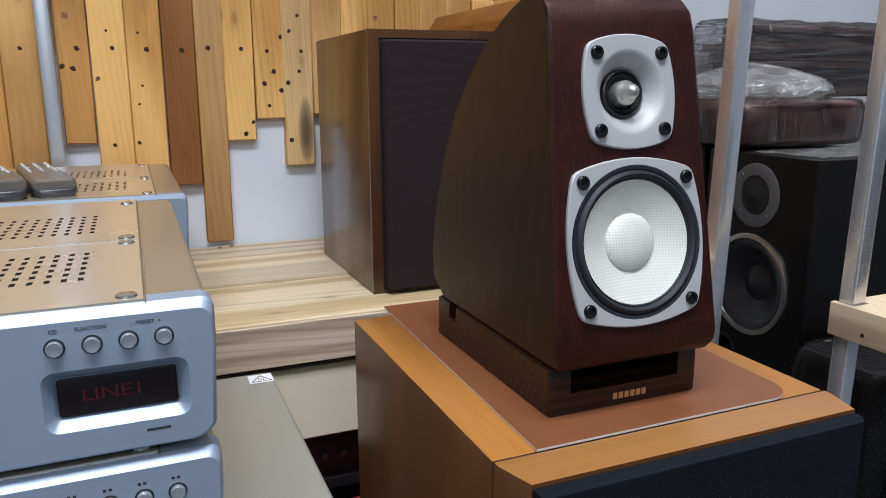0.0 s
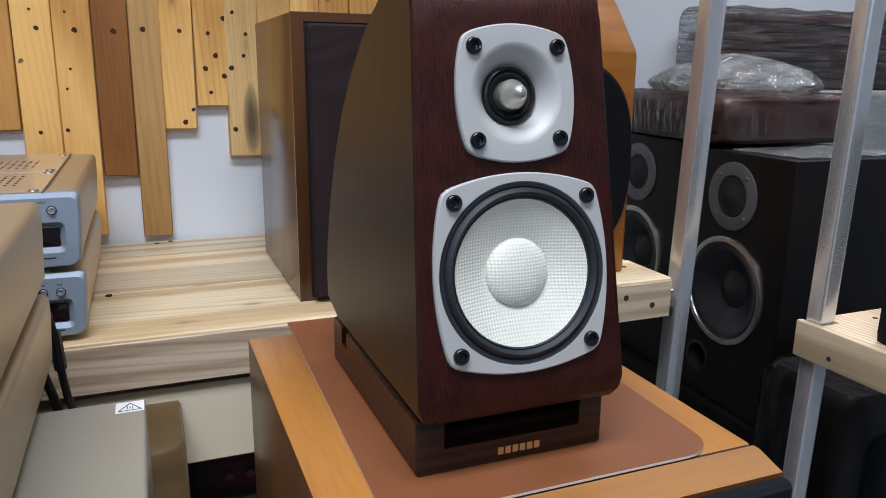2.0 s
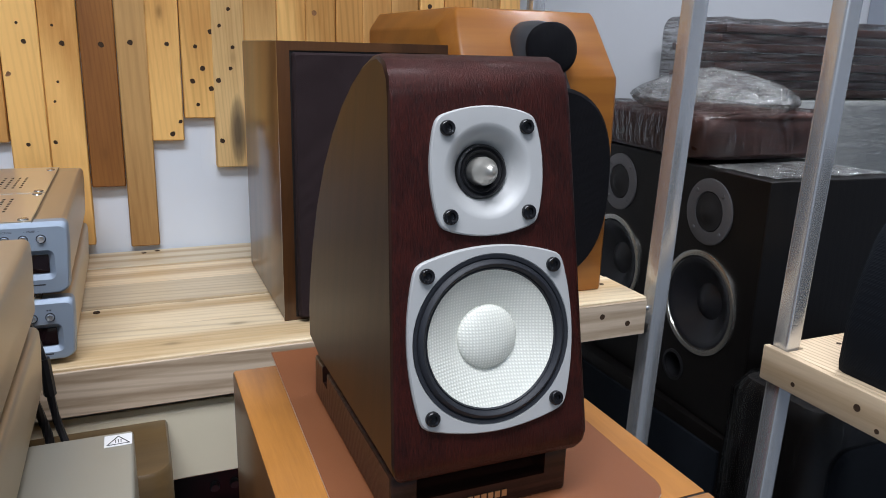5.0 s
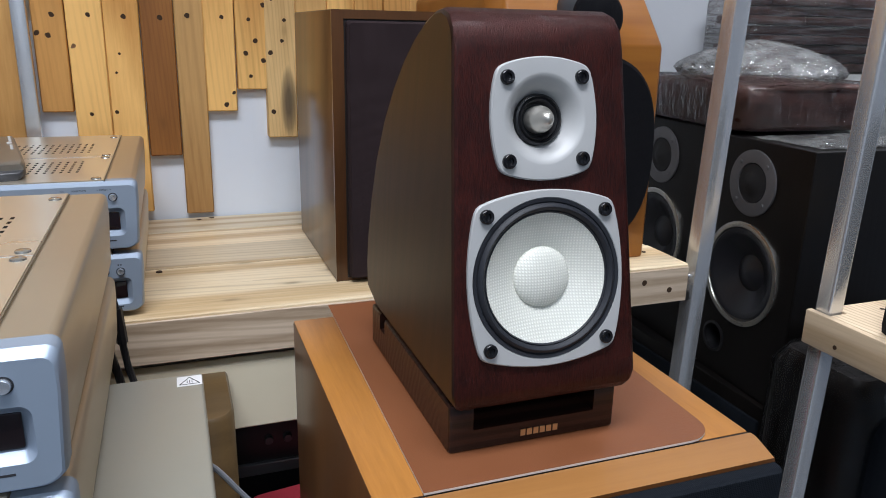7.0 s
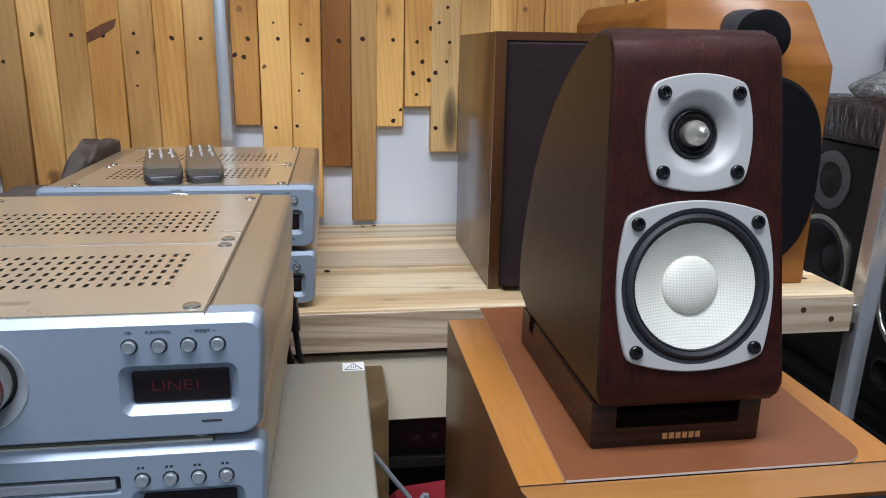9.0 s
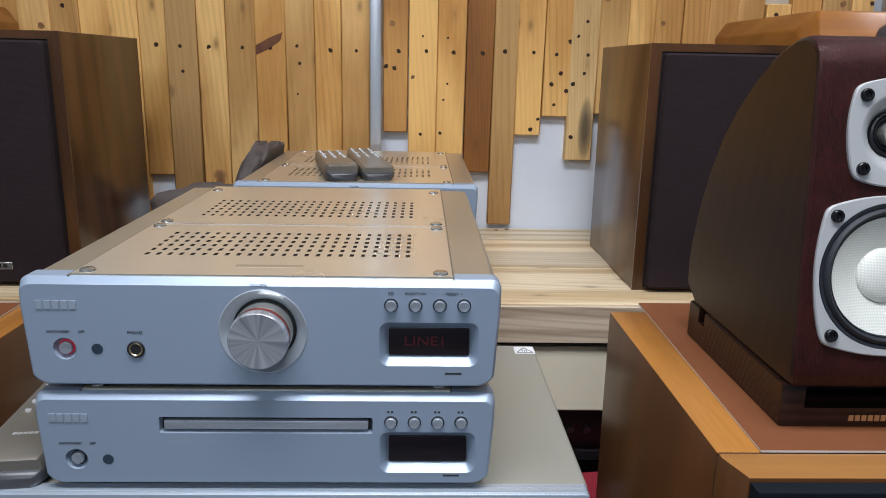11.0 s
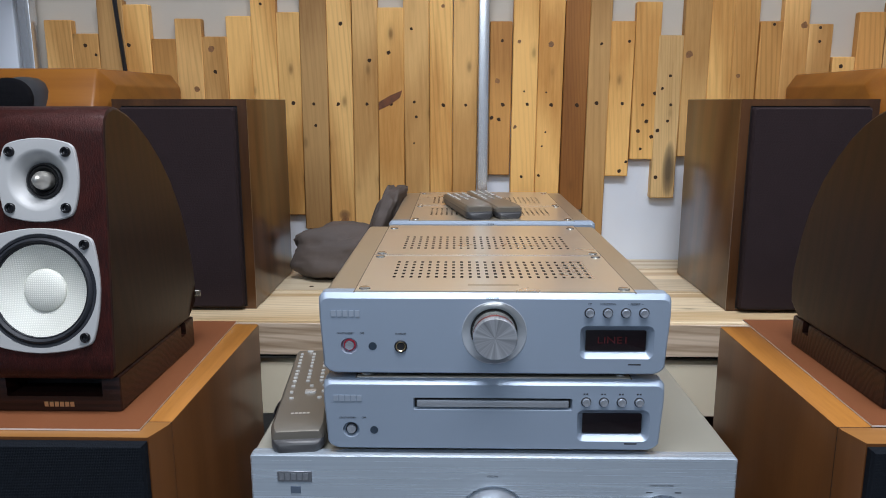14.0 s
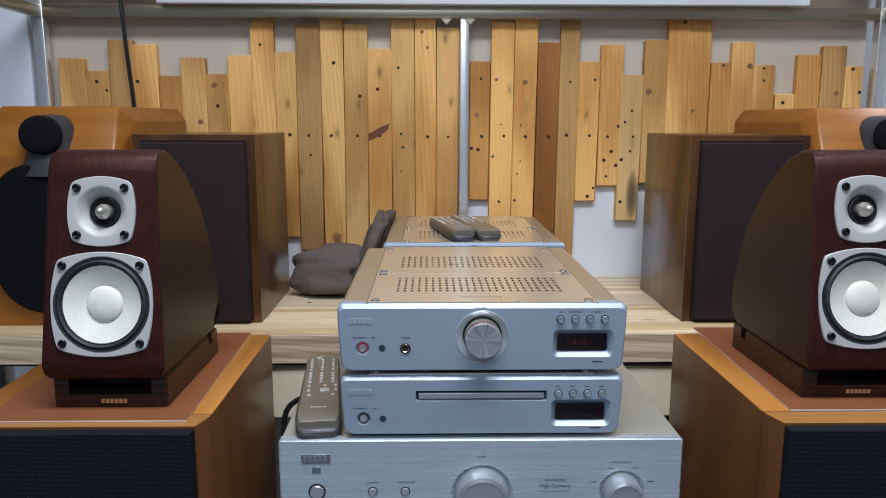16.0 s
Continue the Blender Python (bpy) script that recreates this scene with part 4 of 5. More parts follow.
for a in range(6):
    an = radians(200 - 44 * a)
    bars(1, 0.006, 0.001, front(0.153 + 0.034 * math.cos(an), -0.004, 0.108 + 0.030 * math.sin(an)), INK, big, "dial_mark", 0.0, 0.00015)
# heat label on the cover
sticker = tagged(part("warning_label", box(0.1970, 0.2175, 0.2510, 0.2695, 0, 0.0003, M=pose(0, 0, BIG_T + 0.0002)), WHITE, smooth=0), "small white heat warning label on the amplifier cover", "label")
tri = []
T = [(0.1990, 0.2537), (0.2155, 0.2537), (0.2073, 0.2667)]
for (ax, ay), (bx, by) in zip(T, T[1:] + T[:1]):
    d = Vector((bx - ax, by - ay))
    a = math.degrees(math.atan2(d.y, d.x))
    tri.append(box(0, d.length, -0.0004, 0.0004, 0, 0.0002, M=pose(ax, ay, BIG_T + 0.0005, 0, 0, a)))
for dx in (-0.002, 0, 0.002):
    tri.append(box(-0.0003, 0.0003, -0.0025, 0.0025, 0, 0.0002, M=pose(0.2073 + dx, 0.2587, BIG_T + 0.0005)))
part("symbol", join(*tri), INK, sticker, smooth=0)

# stand board and table under the amplifier
stand = thing("equipment_stand", pose(0, 0.1, 0), "brown wooden equipment stand with rounded board", "stand")
part("board", loft([rrect(0.46, 0.30, 0.02, 0.735), rrect(0.464, 0.304, 0.02, 0.738), rrect(0.464, 0.304, 0.02, 0.757), rrect(0.46, 0.30, 0.02, 0.760)], M=pose(0.0, 0.03, 0)), wood("stand_brown", (0.20, 0.125, 0.055), (0.12, 0.07, 0.03), "x", 0.4, 0.2, tone=0.02), stand)
for sx in (-0.2, 0.2):
    for sy in (-0.09, 0.15):
        part("leg", box(sx - 0.02, sx + 0.02, sy - 0.02, sy + 0.02, 0, 0.736, 0.002, 1), IRON, stand)


# ---- remote controls ----
def remote(M, L, W, T, label, keys):
    """A hand control with a domed top, dark underside and rows of pale keys; its long axis is local y."""
    t = thing("remote_control", M, label, "remote control", "remote controls")
    prof = [(-W / 2, 0.004), (-W / 2 + 0.004, 0.0), (W / 2 - 0.004, 0.0), (W / 2, 0.004), (W / 2, T * 0.8), (W / 2 - 0.003, T), (-W / 2 + 0.003, T), (-W / 2, T * 0.8)]
    lows = prof[:4] + [(W / 2, T * 0.55), (W / 2 - 0.001, T * 0.6), (-W / 2 + 0.001, T * 0.6), (-W / 2, T * 0.55)]
    ys = ((0.0, 0.66), (0.002, 0.78), (0.006, 0.90), (0.012, 0.97), (0.020, 1.0), (L - 0.008, 0.86), (L - 0.003, 0.80), (L, 0.70))
    part("underside", loft([[(x * s, y, z * s) for x, z in lows] for y, s in ys]), REMOTE_DARK, t, "dark grey underside")
    tops = [(-W / 2, T * 0.58), (W / 2, T * 0.58), (W / 2, T * 0.82), (W / 2 - 0.003, T), (-W / 2 + 0.003, T), (-W / 2, T * 0.82)]
    part("top_shell", loft([[(x * s, y, z * s) for x, z in tops] for y, s in ((0.0060, 0.86), (0.0085, 0.93), (0.013, 0.975), (0.021, 1.002), (L - 0.010, 0.866), (L - 0.004, 0.82))]), REMOTE, t, "bronze-grey top shell")
    for y, xs, kw, kl in keys:
        f = 1.0 - 0.14 * y
        for x in xs:
            part("key", box(x * W - kw / 2, x * W + kw / 2, y * L - kl / 2, y * L + kl / 2, T * f - 0.001, T * f + 0.0018, 0.0007, 2), KEY_METAL, t)
    return t


K1 = [(0.44 + 0.06 * i, (-0.30, 0.0, 0.30), 0.0032, 0.0026) for i in range(3)] + [(0.66, (-0.27, 0.27), 0.0055, 0.0035), (0.66, (0,), 0.0045, 0.0045)] + [(0.74 + 0.055 * i, (-0.30, 0.0, 0.30), 0.0032, 0.0024) for i in range(4)]
K3 = [(0.40, (0.10,), 0.011, 0.009), (0.40, (-0.28, 0.36), 0.0035, 0.004), (0.33, (-0.25, 0.30), 0.0045, 0.003), (0.47, (-0.28, 0.10, 0.36), 0.004, 0.003)] + [(0.53 + 0.045 * i, (-0.28, 0.0, 0.28), 0.0042, 0.0026) for i in range(4)] + [(0.73 + 0.045 * i, (-0.28, 0.0, 0.28), 0.0034, 0.0026) for i in range(5)] + [(0.95, (-0.1,), 0.007, 0.003)]
r3 = remote(pose(-0.175, 0.0, BIG_T + 0.0005, 0, 0, 6.5), 0.235, 0.050, 0.022, "bronze-grey remote control lying on the large amplifier", K3)
bars(5, 0.018, 0.003, pose(0.0, 0.04, 0.0215), KEY_METAL, r3, "mark", 0.2, 0.0005)
TOP2 = 1.005 + 0.0725 + 0.0014
remote(pose(0.003, 0.470, TOP2, 0, 0, 13), 0.185, 0.043, 0.021, "bronze-grey remote control lying on the shelf amplifier", K1)
remote(pose(0.047, 0.480, TOP2, 0, 0, 11), 0.238, 0.043, 0.018, "slim bronze-grey remote control beside another remote", K1)


# ---- crumpled cloth beside the shelf amplifier ----
def lump(name, size, M, mat, label, category, seed, rough=0.25, freq=2.2, folds=0.1, parent=None, squash=2.6, N=(56, 28), crinkle=0.0, smooth=80):
    """A crumpled soft body that rests flat on local z = 0."""
    loops = []
    for j in range(1, N[1]):
        ph = math.pi * j / N[1]
        ring = []
        for i in range(N[0]):
            a = 2 * math.pi * i / N[0]
            d = Vector((math.sin(ph) * math.cos(a), math.sin(ph) * math.sin(a), -math.cos(ph)))
            k = 1 + rough * noise.noise(d * freq + Vector((seed, 0, 0))) + folds * (1 - abs(noise.noise(d * freq * 2.1 + Vector((0, seed, 0)))) * 2)
            k += crinkle * (1 - 2 * abs(noise.noise(d * freq * 4.3 + Vector((seed, seed, 0))))) + crinkle * 0.5 * (1 - 2 * abs(noise.noise(d * freq * 10.7)))
            ring.append((size[0] * k * math.copysign(abs(d.x) ** (2 / squash), d.x), size[1] * k * math.copysign(abs(d.y) ** (2 / squash), d.y), max(0.0, size[2] * (1 + k * math.copysign(abs(d.z) ** (2 / squash), d.z)))))
        loops.append(ring)
    ob = part(name, loft(loops), mat, parent, smooth=smooth)
    if parent is None:
        ob.matrix_world = M
        tagged(ob, label, category)
    return ob


lump("cloth", (0.083, 0.055, 0.047), pose(-0.252, 0.735, SHELF_Z + 0.0005, 0, 0, -10), CLOTH, "crumpled grey-brown cloth lying on the pine shelf", "cloth", 3.3, 0.34, 1.6, 0.10, squash=2.3)
lump("cloth", (0.019, 0.070, 0.083), pose(-0.196, 0.745, SHELF_Z + 0.0055, 0, 19, -8), CLOTH, "grey-brown cloth draped against the shelf amplifier", "cloth", 8.1, 0.22, 1.7, 0.08, squash=3.4)


# ---- bookshelf loudspeakers ----
def bookshelf_speaker(M, label):
    """Curved-back bookshelf speaker; local x across, y back, z up from its base."""
    t = thing("bookshelf_speaker", M, label, "loudspeaker", "pair of bookshelf loudspeakers")
    Z = 0.972
    prof = [(0.036, 1.005), (0.023, 1.0057), (0.0162, 1.0088), (0.0130, 1.0135), (0.0122, 1.020), (0.0139, 1.030), (0.0450, 1.215), (0.0467, 1.225), (0.0500, 1.236), (0.0575, 1.2435), (0.068, 1.2465), (0.080, 1.2455), (0.098, 1.2395), (0.118, 1.2295), (0.140, 1.2145), (0.163, 1.194), (0.186, 1.167), (0.205, 1.134), (0.218, 1.098), (0.2255, 1.062), (0.226, 1.042), (0.222, 1.022), (0.213, 1.005)]
    cy, cz = 0.115, 1.12

    def ring(side, edge, k):
        out = []
        for y, z in prof:
            hw = 0.0648 - (z - 1.005) * 0.036 - 0.006 * max(0.0, (1.0205 - z) / 0.0155) ** 2
            out.append((side * (hw - edge), cy + (y - cy) * k, cz + (z - cz) * k - Z))
        return out

    bm = loft([ring(-1, 0, 0.975), ring(-1, 0.0012, 0.991), ring(-1, 0.0036, 1), ring(1, 0.0036, 1), ring(1, 0.0012, 0.991), ring(1, 0, 0.975)])
    for f in bm.faces:
        if abs(f.normal.x) > 0.5 or f.normal.y > 0.2:
            f.material_index = 1
    cab = part("cabinet", bm, [MAHOGANY, MAHOGANY_SIDE], t, "red-brown lacquered cabinet with curved back")
    base = part("base", box(-0.0605, 0.0605, 0.0270, 0.220, 0.0, 0.0345, 0.0022, 2), [BURL], t, "dark wooden base with a slot")
    cut(base, box(-0.044, 0.044, 0.02, 0.20, 0.0150, 0.040), box(-0.08, 0.08, 0.180, 0.194, 0.021, 0.036))
    # black sheet put in for the shade deep inside the slot
    part("slot_lining", box(-0.0438, 0.0438, 0.060, 0.066, 0.0148, 0.033), DULL_BLACK, base, smooth=0)
    bars(6, 0.0285, 0.0046, front(0.004, 0.0270, 0.0075), GOLD, t)
    lean = 9.35
    # tweeter: flared plate, rings and bullet
    TW = front(0, 0.0305 + (1.183 - 1.127) * 0.165, 1.183 - Z, lean)
    plate = part("tweeter_plate", loft([pillow(0.0355, 0.0368, 0.195, 0.215, 20, 0.0), pillow(0.0355, 0.0368, 0.195, 0.215, 20, 0.0022), pillow(0.0347, 0.0360, 0.195, 0.215, 20, 0.0032), circle(0.0276, 0.0032), circle(0.0268, 0.0031), circle(0.0245, 0.0022), circle(0.0205, -0.0018), circle(0.0172, -0.0065), circle(0.0158, -0.0085)], False, False, TW), DRIVER_PLATE, t, "silver flared tweeter plate", 28)
    part("tweeter_ring", lathe([(0.0160, -0.0085), (0.0155, -0.0055), (0.0143, -0.0048), (0.0132, -0.0066), (0.0122, -0.0052), (0.0112, -0.0062), (0.0100, -0.0095), (0.0090, -0.010), (0.001, -0.010)], TW, 48, False, True), BLACK, plate, "black ribbed ring")
    part("phase_plug", lathe([(0.0083, -0.010), (0.0083, -0.0032), (0.0078, -0.0010), (0.0064, 0.0006), (0.0053, 0.0030), (0.0045, 0.0056), (0.0032, 0.0076), (0.0015, 0.0088), (0.0003, 0.0090)], TW, 40, False, True), BULLET, plate, "pale metal bullet")
    # woofer: plate, surround, woven cone with domed middle
    WF = front(0, 0.0305 + (1.087 - 1.127) * 0.165, 1.087 - Z, lean)
    wp2 = part("woofer_plate", loft([pillow(0.0532, 0.0552, 0.175, 0.200, 30, 0.0), pillow(0.0532, 0.0552, 0.175, 0.200, 30, 0.0022), pillow(0.0524, 0.0544, 0.175, 0.200, 30, 0.0032), circle(0.0505, 0.0032), circle(0.0498, 0.0022)], False, False, WF), DRIVER_PLATE, t, "silver woofer frame", 28)
    part("surround", lathe([(0.0500, 0.0022), (0.0498, 0.0034), (0.0478, 0.0030), (0.0472, 0.0022), (0.0462, 0.0042), (0.0446, 0.0050), (0.0432, 0.0042), (0.0422, 0.0020), (0.0416, 0.0026), (0.0406, 0.0010)], WF, 64), RUBBER, wp2, "black rubber surround")
    cone = [(0.0408, 0.0015)]
    for k in range(1, 9):
        r = 0.0408 - (0.0408 - 0.0196) * k / 8
        cone.append((r, 0.0015 - 0.0080 * (k / 8) ** 0.9))
    cone += [(0.0192, -0.0068)]
    for k in range(1, 10):
        a = radians(90 * k / 9)
        cone.append((0.0192 * math.cos(a) + 0.0002, -0.0068 + 0.0060 * math.sin(a)))
    part("cone", lathe(cone, WF, 72, False, True), CONE, wp2, "white woven cone", 60)
    cut(cab, lathe([(0.028, 0.02), (0.028, -0.02)], TW, 48, True, True), lathe([(0.0502, 0.02), (0.0502, -0.03)], WF, 64, True, True))
    # socket screws
    for P, fr, sx, sy in ((plate, TW, 0.0247, 0.0245), (wp2, WF, 0.0402, 0.0408)):
        for a in (-1, 1):
            for b in (-1, 1):
                S = fr @ pose(a * sx, b * sy, 0.0030)
                part("screw", lathe([(0.0044, 0.0), (0.0044, 0.0020), (0.0041, 0.0026), (0.0036, 0.0029), (0.0024, 0.0026), (0.0020, 0.0012), (0.0005, 0.0008)], S, 24, False, True), SCREW, P)
    return t


bookshelf_speaker(pose(0.4209, 0.0068, 0.9720), "red-brown curved bookshelf speaker with white woofer on tan sheet")
bookshelf_speaker(pose(-0.3985, -0.0112, 0.9720), "dark red-brown bookshelf speaker with white woofer on tan sheet")


# ---- tan sheets under the bookshelf speakers ----
def pad(cx, skew, label, back=0.161):
    bm = bmesh.new()
    w, l = 0.212, 0.322
    out = rrect(w, l, 0.022, 0, 6)
    pts = []
    for x, y, _ in out:
        # only one front corner is rounded
        if not (x > 0.05 and y < 0) if cx > 0 else not (x < -0.05 and y < 0):
            x, y = math.copysign(w / 2, x) if abs(x) > w / 2 - 0.023 else x, math.copysign(l / 2, y) if abs(y) > l / 2 - 0.023 else y
        pts.append((x + skew * (y + l / 2), y))
    k = 0
    clean = []
    for p in pts:
        if not clean or (Vector(p) - Vector(clean[-1])).length > 1e-5:
            clean.append(p)
    if (Vector(clean[0]) - Vector(clean[-1])).length < 1e-5:
        clean.pop()
    b = loft([[(x, y, 0) for x, y in clean], [(x, y, 0.0016) for x, y in clean]])
    bm.free()
    for f in b.faces:
        f.material_index = 0 if f.normal.z > 0.5 else 1
    ob = part("sheet", b, [PAD, PAD_EDGE], smooth=0)
    ob.matrix_world = pose(cx, back, 0.9704)
    return tagged(ob, label, "sheet", "tan sheets under the bookshelf speakers")


pad(0.4385, 0.025, "tan leather-like sheet under the bookshelf speaker")
pad(-0.413, -0.03, "tan leather-like sheet under the other bookshelf speaker", 0.141)


# ---- cherry floor-standing loudspeakers ----
def tower(cx, label):
    t = thing("floor_speaker", pose(cx, 0, 0), label, "loudspeaker", "pair of floor-standing loudspeakers")
    top, hw = 0.970, 0.1345
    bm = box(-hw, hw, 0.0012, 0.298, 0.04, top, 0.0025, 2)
    # only the top gets the lit cherry, upright faces the shaded copy
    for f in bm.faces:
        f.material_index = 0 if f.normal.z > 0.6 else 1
    part("cabinet", bm, [CHERRY, CHERRY_SHADED], t, "cherry veneered cabinet")
    part("joint", box(-hw + 0.001, hw - 0.001, -0.001, 0.002, 0.05, top - 0.0012), DULL_BLACK, t, smooth=0)
    # front baffle with cut corners
    sec = [(-hw, -0.001), (-hw, -0.006), (-hw + 0.003, -0.016), (-hw + 0.008, -0.032), (hw - 0.008, -0.032), (hw - 0.003, -0.016), (hw, -0.006), (hw, -0.001)]
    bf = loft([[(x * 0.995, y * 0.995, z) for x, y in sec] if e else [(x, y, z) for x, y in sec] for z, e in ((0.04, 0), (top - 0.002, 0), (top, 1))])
    # baffle sides and cut corners are coloured as shaded too
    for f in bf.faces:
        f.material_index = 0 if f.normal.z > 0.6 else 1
    part("front_baffle", bf, [CHERRY_FRONT, CHERRY_SHADED], t, "cherry baffle with cut corners")
    g = [[(sx, y, z) for sx, z in ((-w, 0.12), (w, 0.12), (w, zt), (-w, zt))] for y, w, zt in ((-0.0325, 0.1255, top - 0.0025), (-0.0385, 0.1255, top - 0.0025), (-0.0420, 0.1235, top - 0.0045))]
    part("grille", loft(g), GRILLE_BLACK, t, "black cloth grille", smooth=20)
    part("plinth", box(-hw - 0.01, hw + 0.01, -0.03, 0.31, 0.0, 0.041, 0.004, 2), BLACK, t)
    return t


CHERRY_FRONT = wood("cherry_solid", (0.40, 0.185, 0.055), (0.27, 0.11, 0.030), "x", 0.34, 0.25, tone=0.05, contrast=0.6, relief=0.08)
tower(0.437, "cherry veneered floor-standing speaker with black cloth grille")
tower(-0.421, "cherry veneered floor-standing speaker beside the amplifier stack")


# ---- walnut box loudspeakers with brown grilles ----
def box_speaker(cx, label, badge):
    t = thing("box_speaker", pose(cx, 0.515, SHELF_Z), label, "loudspeaker", "pair of walnut box loudspeakers")
    hw, H, D = 0.102, 0.326, 0.262
    part("cabinet", box(-hw, hw, 0.004, D, 0.0, H, 0.0018, 2), WALNUT, t, "walnut veneered cabinet")
    part("front_rim", join(box(-hw, -hw + 0.014, 0, 0.0042, 0, H), box(hw - 0.014, hw, 0, 0.0042, 0, H), box(-hw + 0.014, hw - 0.014, 0, 0.0042, H - 0.010, H), box(-hw + 0.014, hw - 0.014, 0, 0.0042, 0, 0.004)), WALNUT, t, smooth=0)
    part("baffle", box(-hw + 0.013, hw - 0.013, 0.0015, 0.0045, 0.003, H - 0.009), DULL_BLACK, t, smooth=0)
    part("grille", loft([rrect(2 * hw - 0.031, H - 0.018, 0.004, 0.0, 4, 0, H / 2 - 0.003), rrect(2 * hw - 0.031, H - 0.018, 0.004, 0.010, 4, 0, H / 2 - 0.003), rrect(2 * hw - 0.036, H - 0.023, 0.004, 0.0145, 4, 0, H / 2 - 0.003)], M=front(0, 0.0, 0)), GRILLE_BROWN, t, "dark brown cloth grille", 25)
    bp = part("badge", box(badge - 0.0195, badge + 0.0195, -0.0155, -0.0140, 0.024, 0.034, 0.0004, 1), NICKEL, t, "small silver badge")
    bars(4, 0.030, 0.005, front(badge, -0.0155, 0.029), IRON, bp, "mark", 0.3, 0.0002)
    return t


box_speaker(0.4915, "walnut box speaker with dark brown grille on the pine shelf", 0.03)
box_speaker(-0.4515, "walnut box speaker with brown grille and silver badge", 0.0)


# ---- honey-coloured speakers with a tweeter pod ----
POD_SHELL = plain("dark_grey_shell", (0.040, 0.042, 0.048), 0.45, vary=0.08)


def pod_speaker(cx, label):
    t = thing("pod_speaker", pose(cx, 0.5, SHELF_Z), label, "loudspeaker", "pair of honey-coloured loudspeakers")
    hw, iw, tw, B = 0.117, 0.109, 0.100, 0.36
    pts = []
    for s in (-1, 1):
        pts += [(s * hw, y, z) for y, z in ((0.010, 0.0), (0.010, 0.286), (0.080, 0.348), (B, 0.348), (B, 0.0))]
        pts += [(s * iw, 0.0, z) for z in (0.0, 0.291)]
        pts += [(s * tw, y, 0.373) for y in (0.055, B)]
    bm = hull(pts)
    bmesh.ops.bevel(bm, geom=bm.edges[:], offset=0.003, segments=2, profile=0.5, affect="EDGES")
    part("cabinet", bm, HONEY, t, "honey veneered cabinet with faceted top", 25)
    part("grille", loft([squircle(0.105, 0.128, 2.6, 0.0), squircle(0.105, 0.128, 2.6, 0.010), squircle(0.100, 0.123, 2.6, 0.016)], M=front(0, 0.001, 0.152)), POD_CLOTH, t, "black rounded cloth grille", 30)
    pod = part("tweeter_pod", loft([[(x * w, 0.0 + y * d + o, z) for x, y in [(math.cos(2 * math.pi * i / 32), math.sin(2 * math.pi * i / 32)) for i in range(32)]] for z, w, d, o in ((0.258, 0.046, 0.020, 0.000), (0.283, 0.042, 0.028, 0.012), (0.303, 0.037, 0.036, 0.022), (0.322, 0.0360, 0.040, 0.026), (0.338, 0.034, 0.040, 0.027), (0.350, 0.027, 0.035, 0.028), (0.357, 0.016, 0.025, 0.030), (0.359, 0.005, 0.010, 0.030))]), POD_SHELL, t, "dark grey tweeter housing", 60)
    part("pod_mesh", loft([squircle(0.0345, 0.0315, 2.1, 0.0), squircle(0.0345, 0.0315, 2.1, 0.006), squircle(0.029, 0.026, 2.1, 0.0105), squircle(0.010, 0.009, 2.1, 0.012)], M=front(0, -0.012, 0.325, 6)), POD_CLOTH, pod, "black mesh tweeter cover", 60)
    return t


pod_speaker(0.718, "honey-coloured faceted speaker with black tweeter pod")
pod_speaker(-0.690, "honey-coloured faceted speaker with black tweeter pod and grille")


# ---- second rack at the side ----
rack2 = thing("side_rack", pose(0.893, 0.255, 0, 0, 1.67, 0), "galvanised steel rack leaning slightly at the side", "rack")
for dx, dy in ((0.0, 0.0), (0.42, 0.0), (0.0, -1.0), (0.42, -1.0)):
    part("post", box(dx - 0.0110, dx + 0.0110, dy - 0.0110, dy + 0.0110, 0, 1.95, 0.0035, 3), STEEL, rack2)
sh2 = thing("side_shelf", pose(1.1175, -0.285, 0.8845), "pale pine shelf with nailed edge board", "shelf")
part("edge_board", box(-0.219, -0.2100, -0.60, 0.553, 0.0, 0.042, 0.0018, 2), RACK_PINE, sh2)
px = -0.2095
for w in (0.132, 0.115, 0.10, 0.09):
    ob = part("plank", box(px + 0.0005, px + w - 0.0005, -0.60, 0.550, 0.012, 0.0415, 0.0018, 2), RACK_PINE, sh2)
    if px < -0.2:
        cut(ob, box(-0.2096, -0.184, 0.526, 0.56, 0.0, 0.06))
    px += w
holes = [lathe([(r, -0.001), (r * 0.9, 0.0004), (r * 0.4, 0.0002)], pose(-0.219, y, z, 90, 0, -90), 10, False, True) for y, z, r in ((0.505, 0.012, 0.003), (0.425, 0.022, 0.0045), (0.40, 0.008, 0.003), (0.31, 0.010, 0.003), (0.29, 0.024, 0.003), (0.22, 0.030, 0.004))]
holes += [lathe([(0.0035, -0.001), (0.003, 0.0004), (0.001, 0.0002)], pose(x, y, 0.0415), 10, False, True) for x, y in ((-0.13, 0.525), (-0.15, 0.40), (-0.12, 0.46), (-0.05, 0.52))]
for n in holes:
    part("nail_hole", n, NAIL, sh2)
# low speaker leaning back on the side shelf
cs = thing("centre_speaker", pose(0.9190, -0.022, 0.9264), "dark blue-black slanted speaker on the side shelf", "loudspeaker")
sec = [(0.0, 0.0), (-0.002, 0.01), (-0.001, 0.055), (0.006, 0.10), (0.022, 0.150), (0.052, 0.193), (0.11, 0.215), (0.20, 0.215), (0.24, 0.19), (0.24, 0.0)]
part("grille", loft([[(0.12 + (x - 0.12) * k, y, z * k) for x, z in sec] for y, k in ((-0.28, 0.97), (-0.272, 1.0), (0.200, 1.0), (0.208, 0.97))]), GRILLE_BLACK, cs, "dark cloth-covered body", 30)
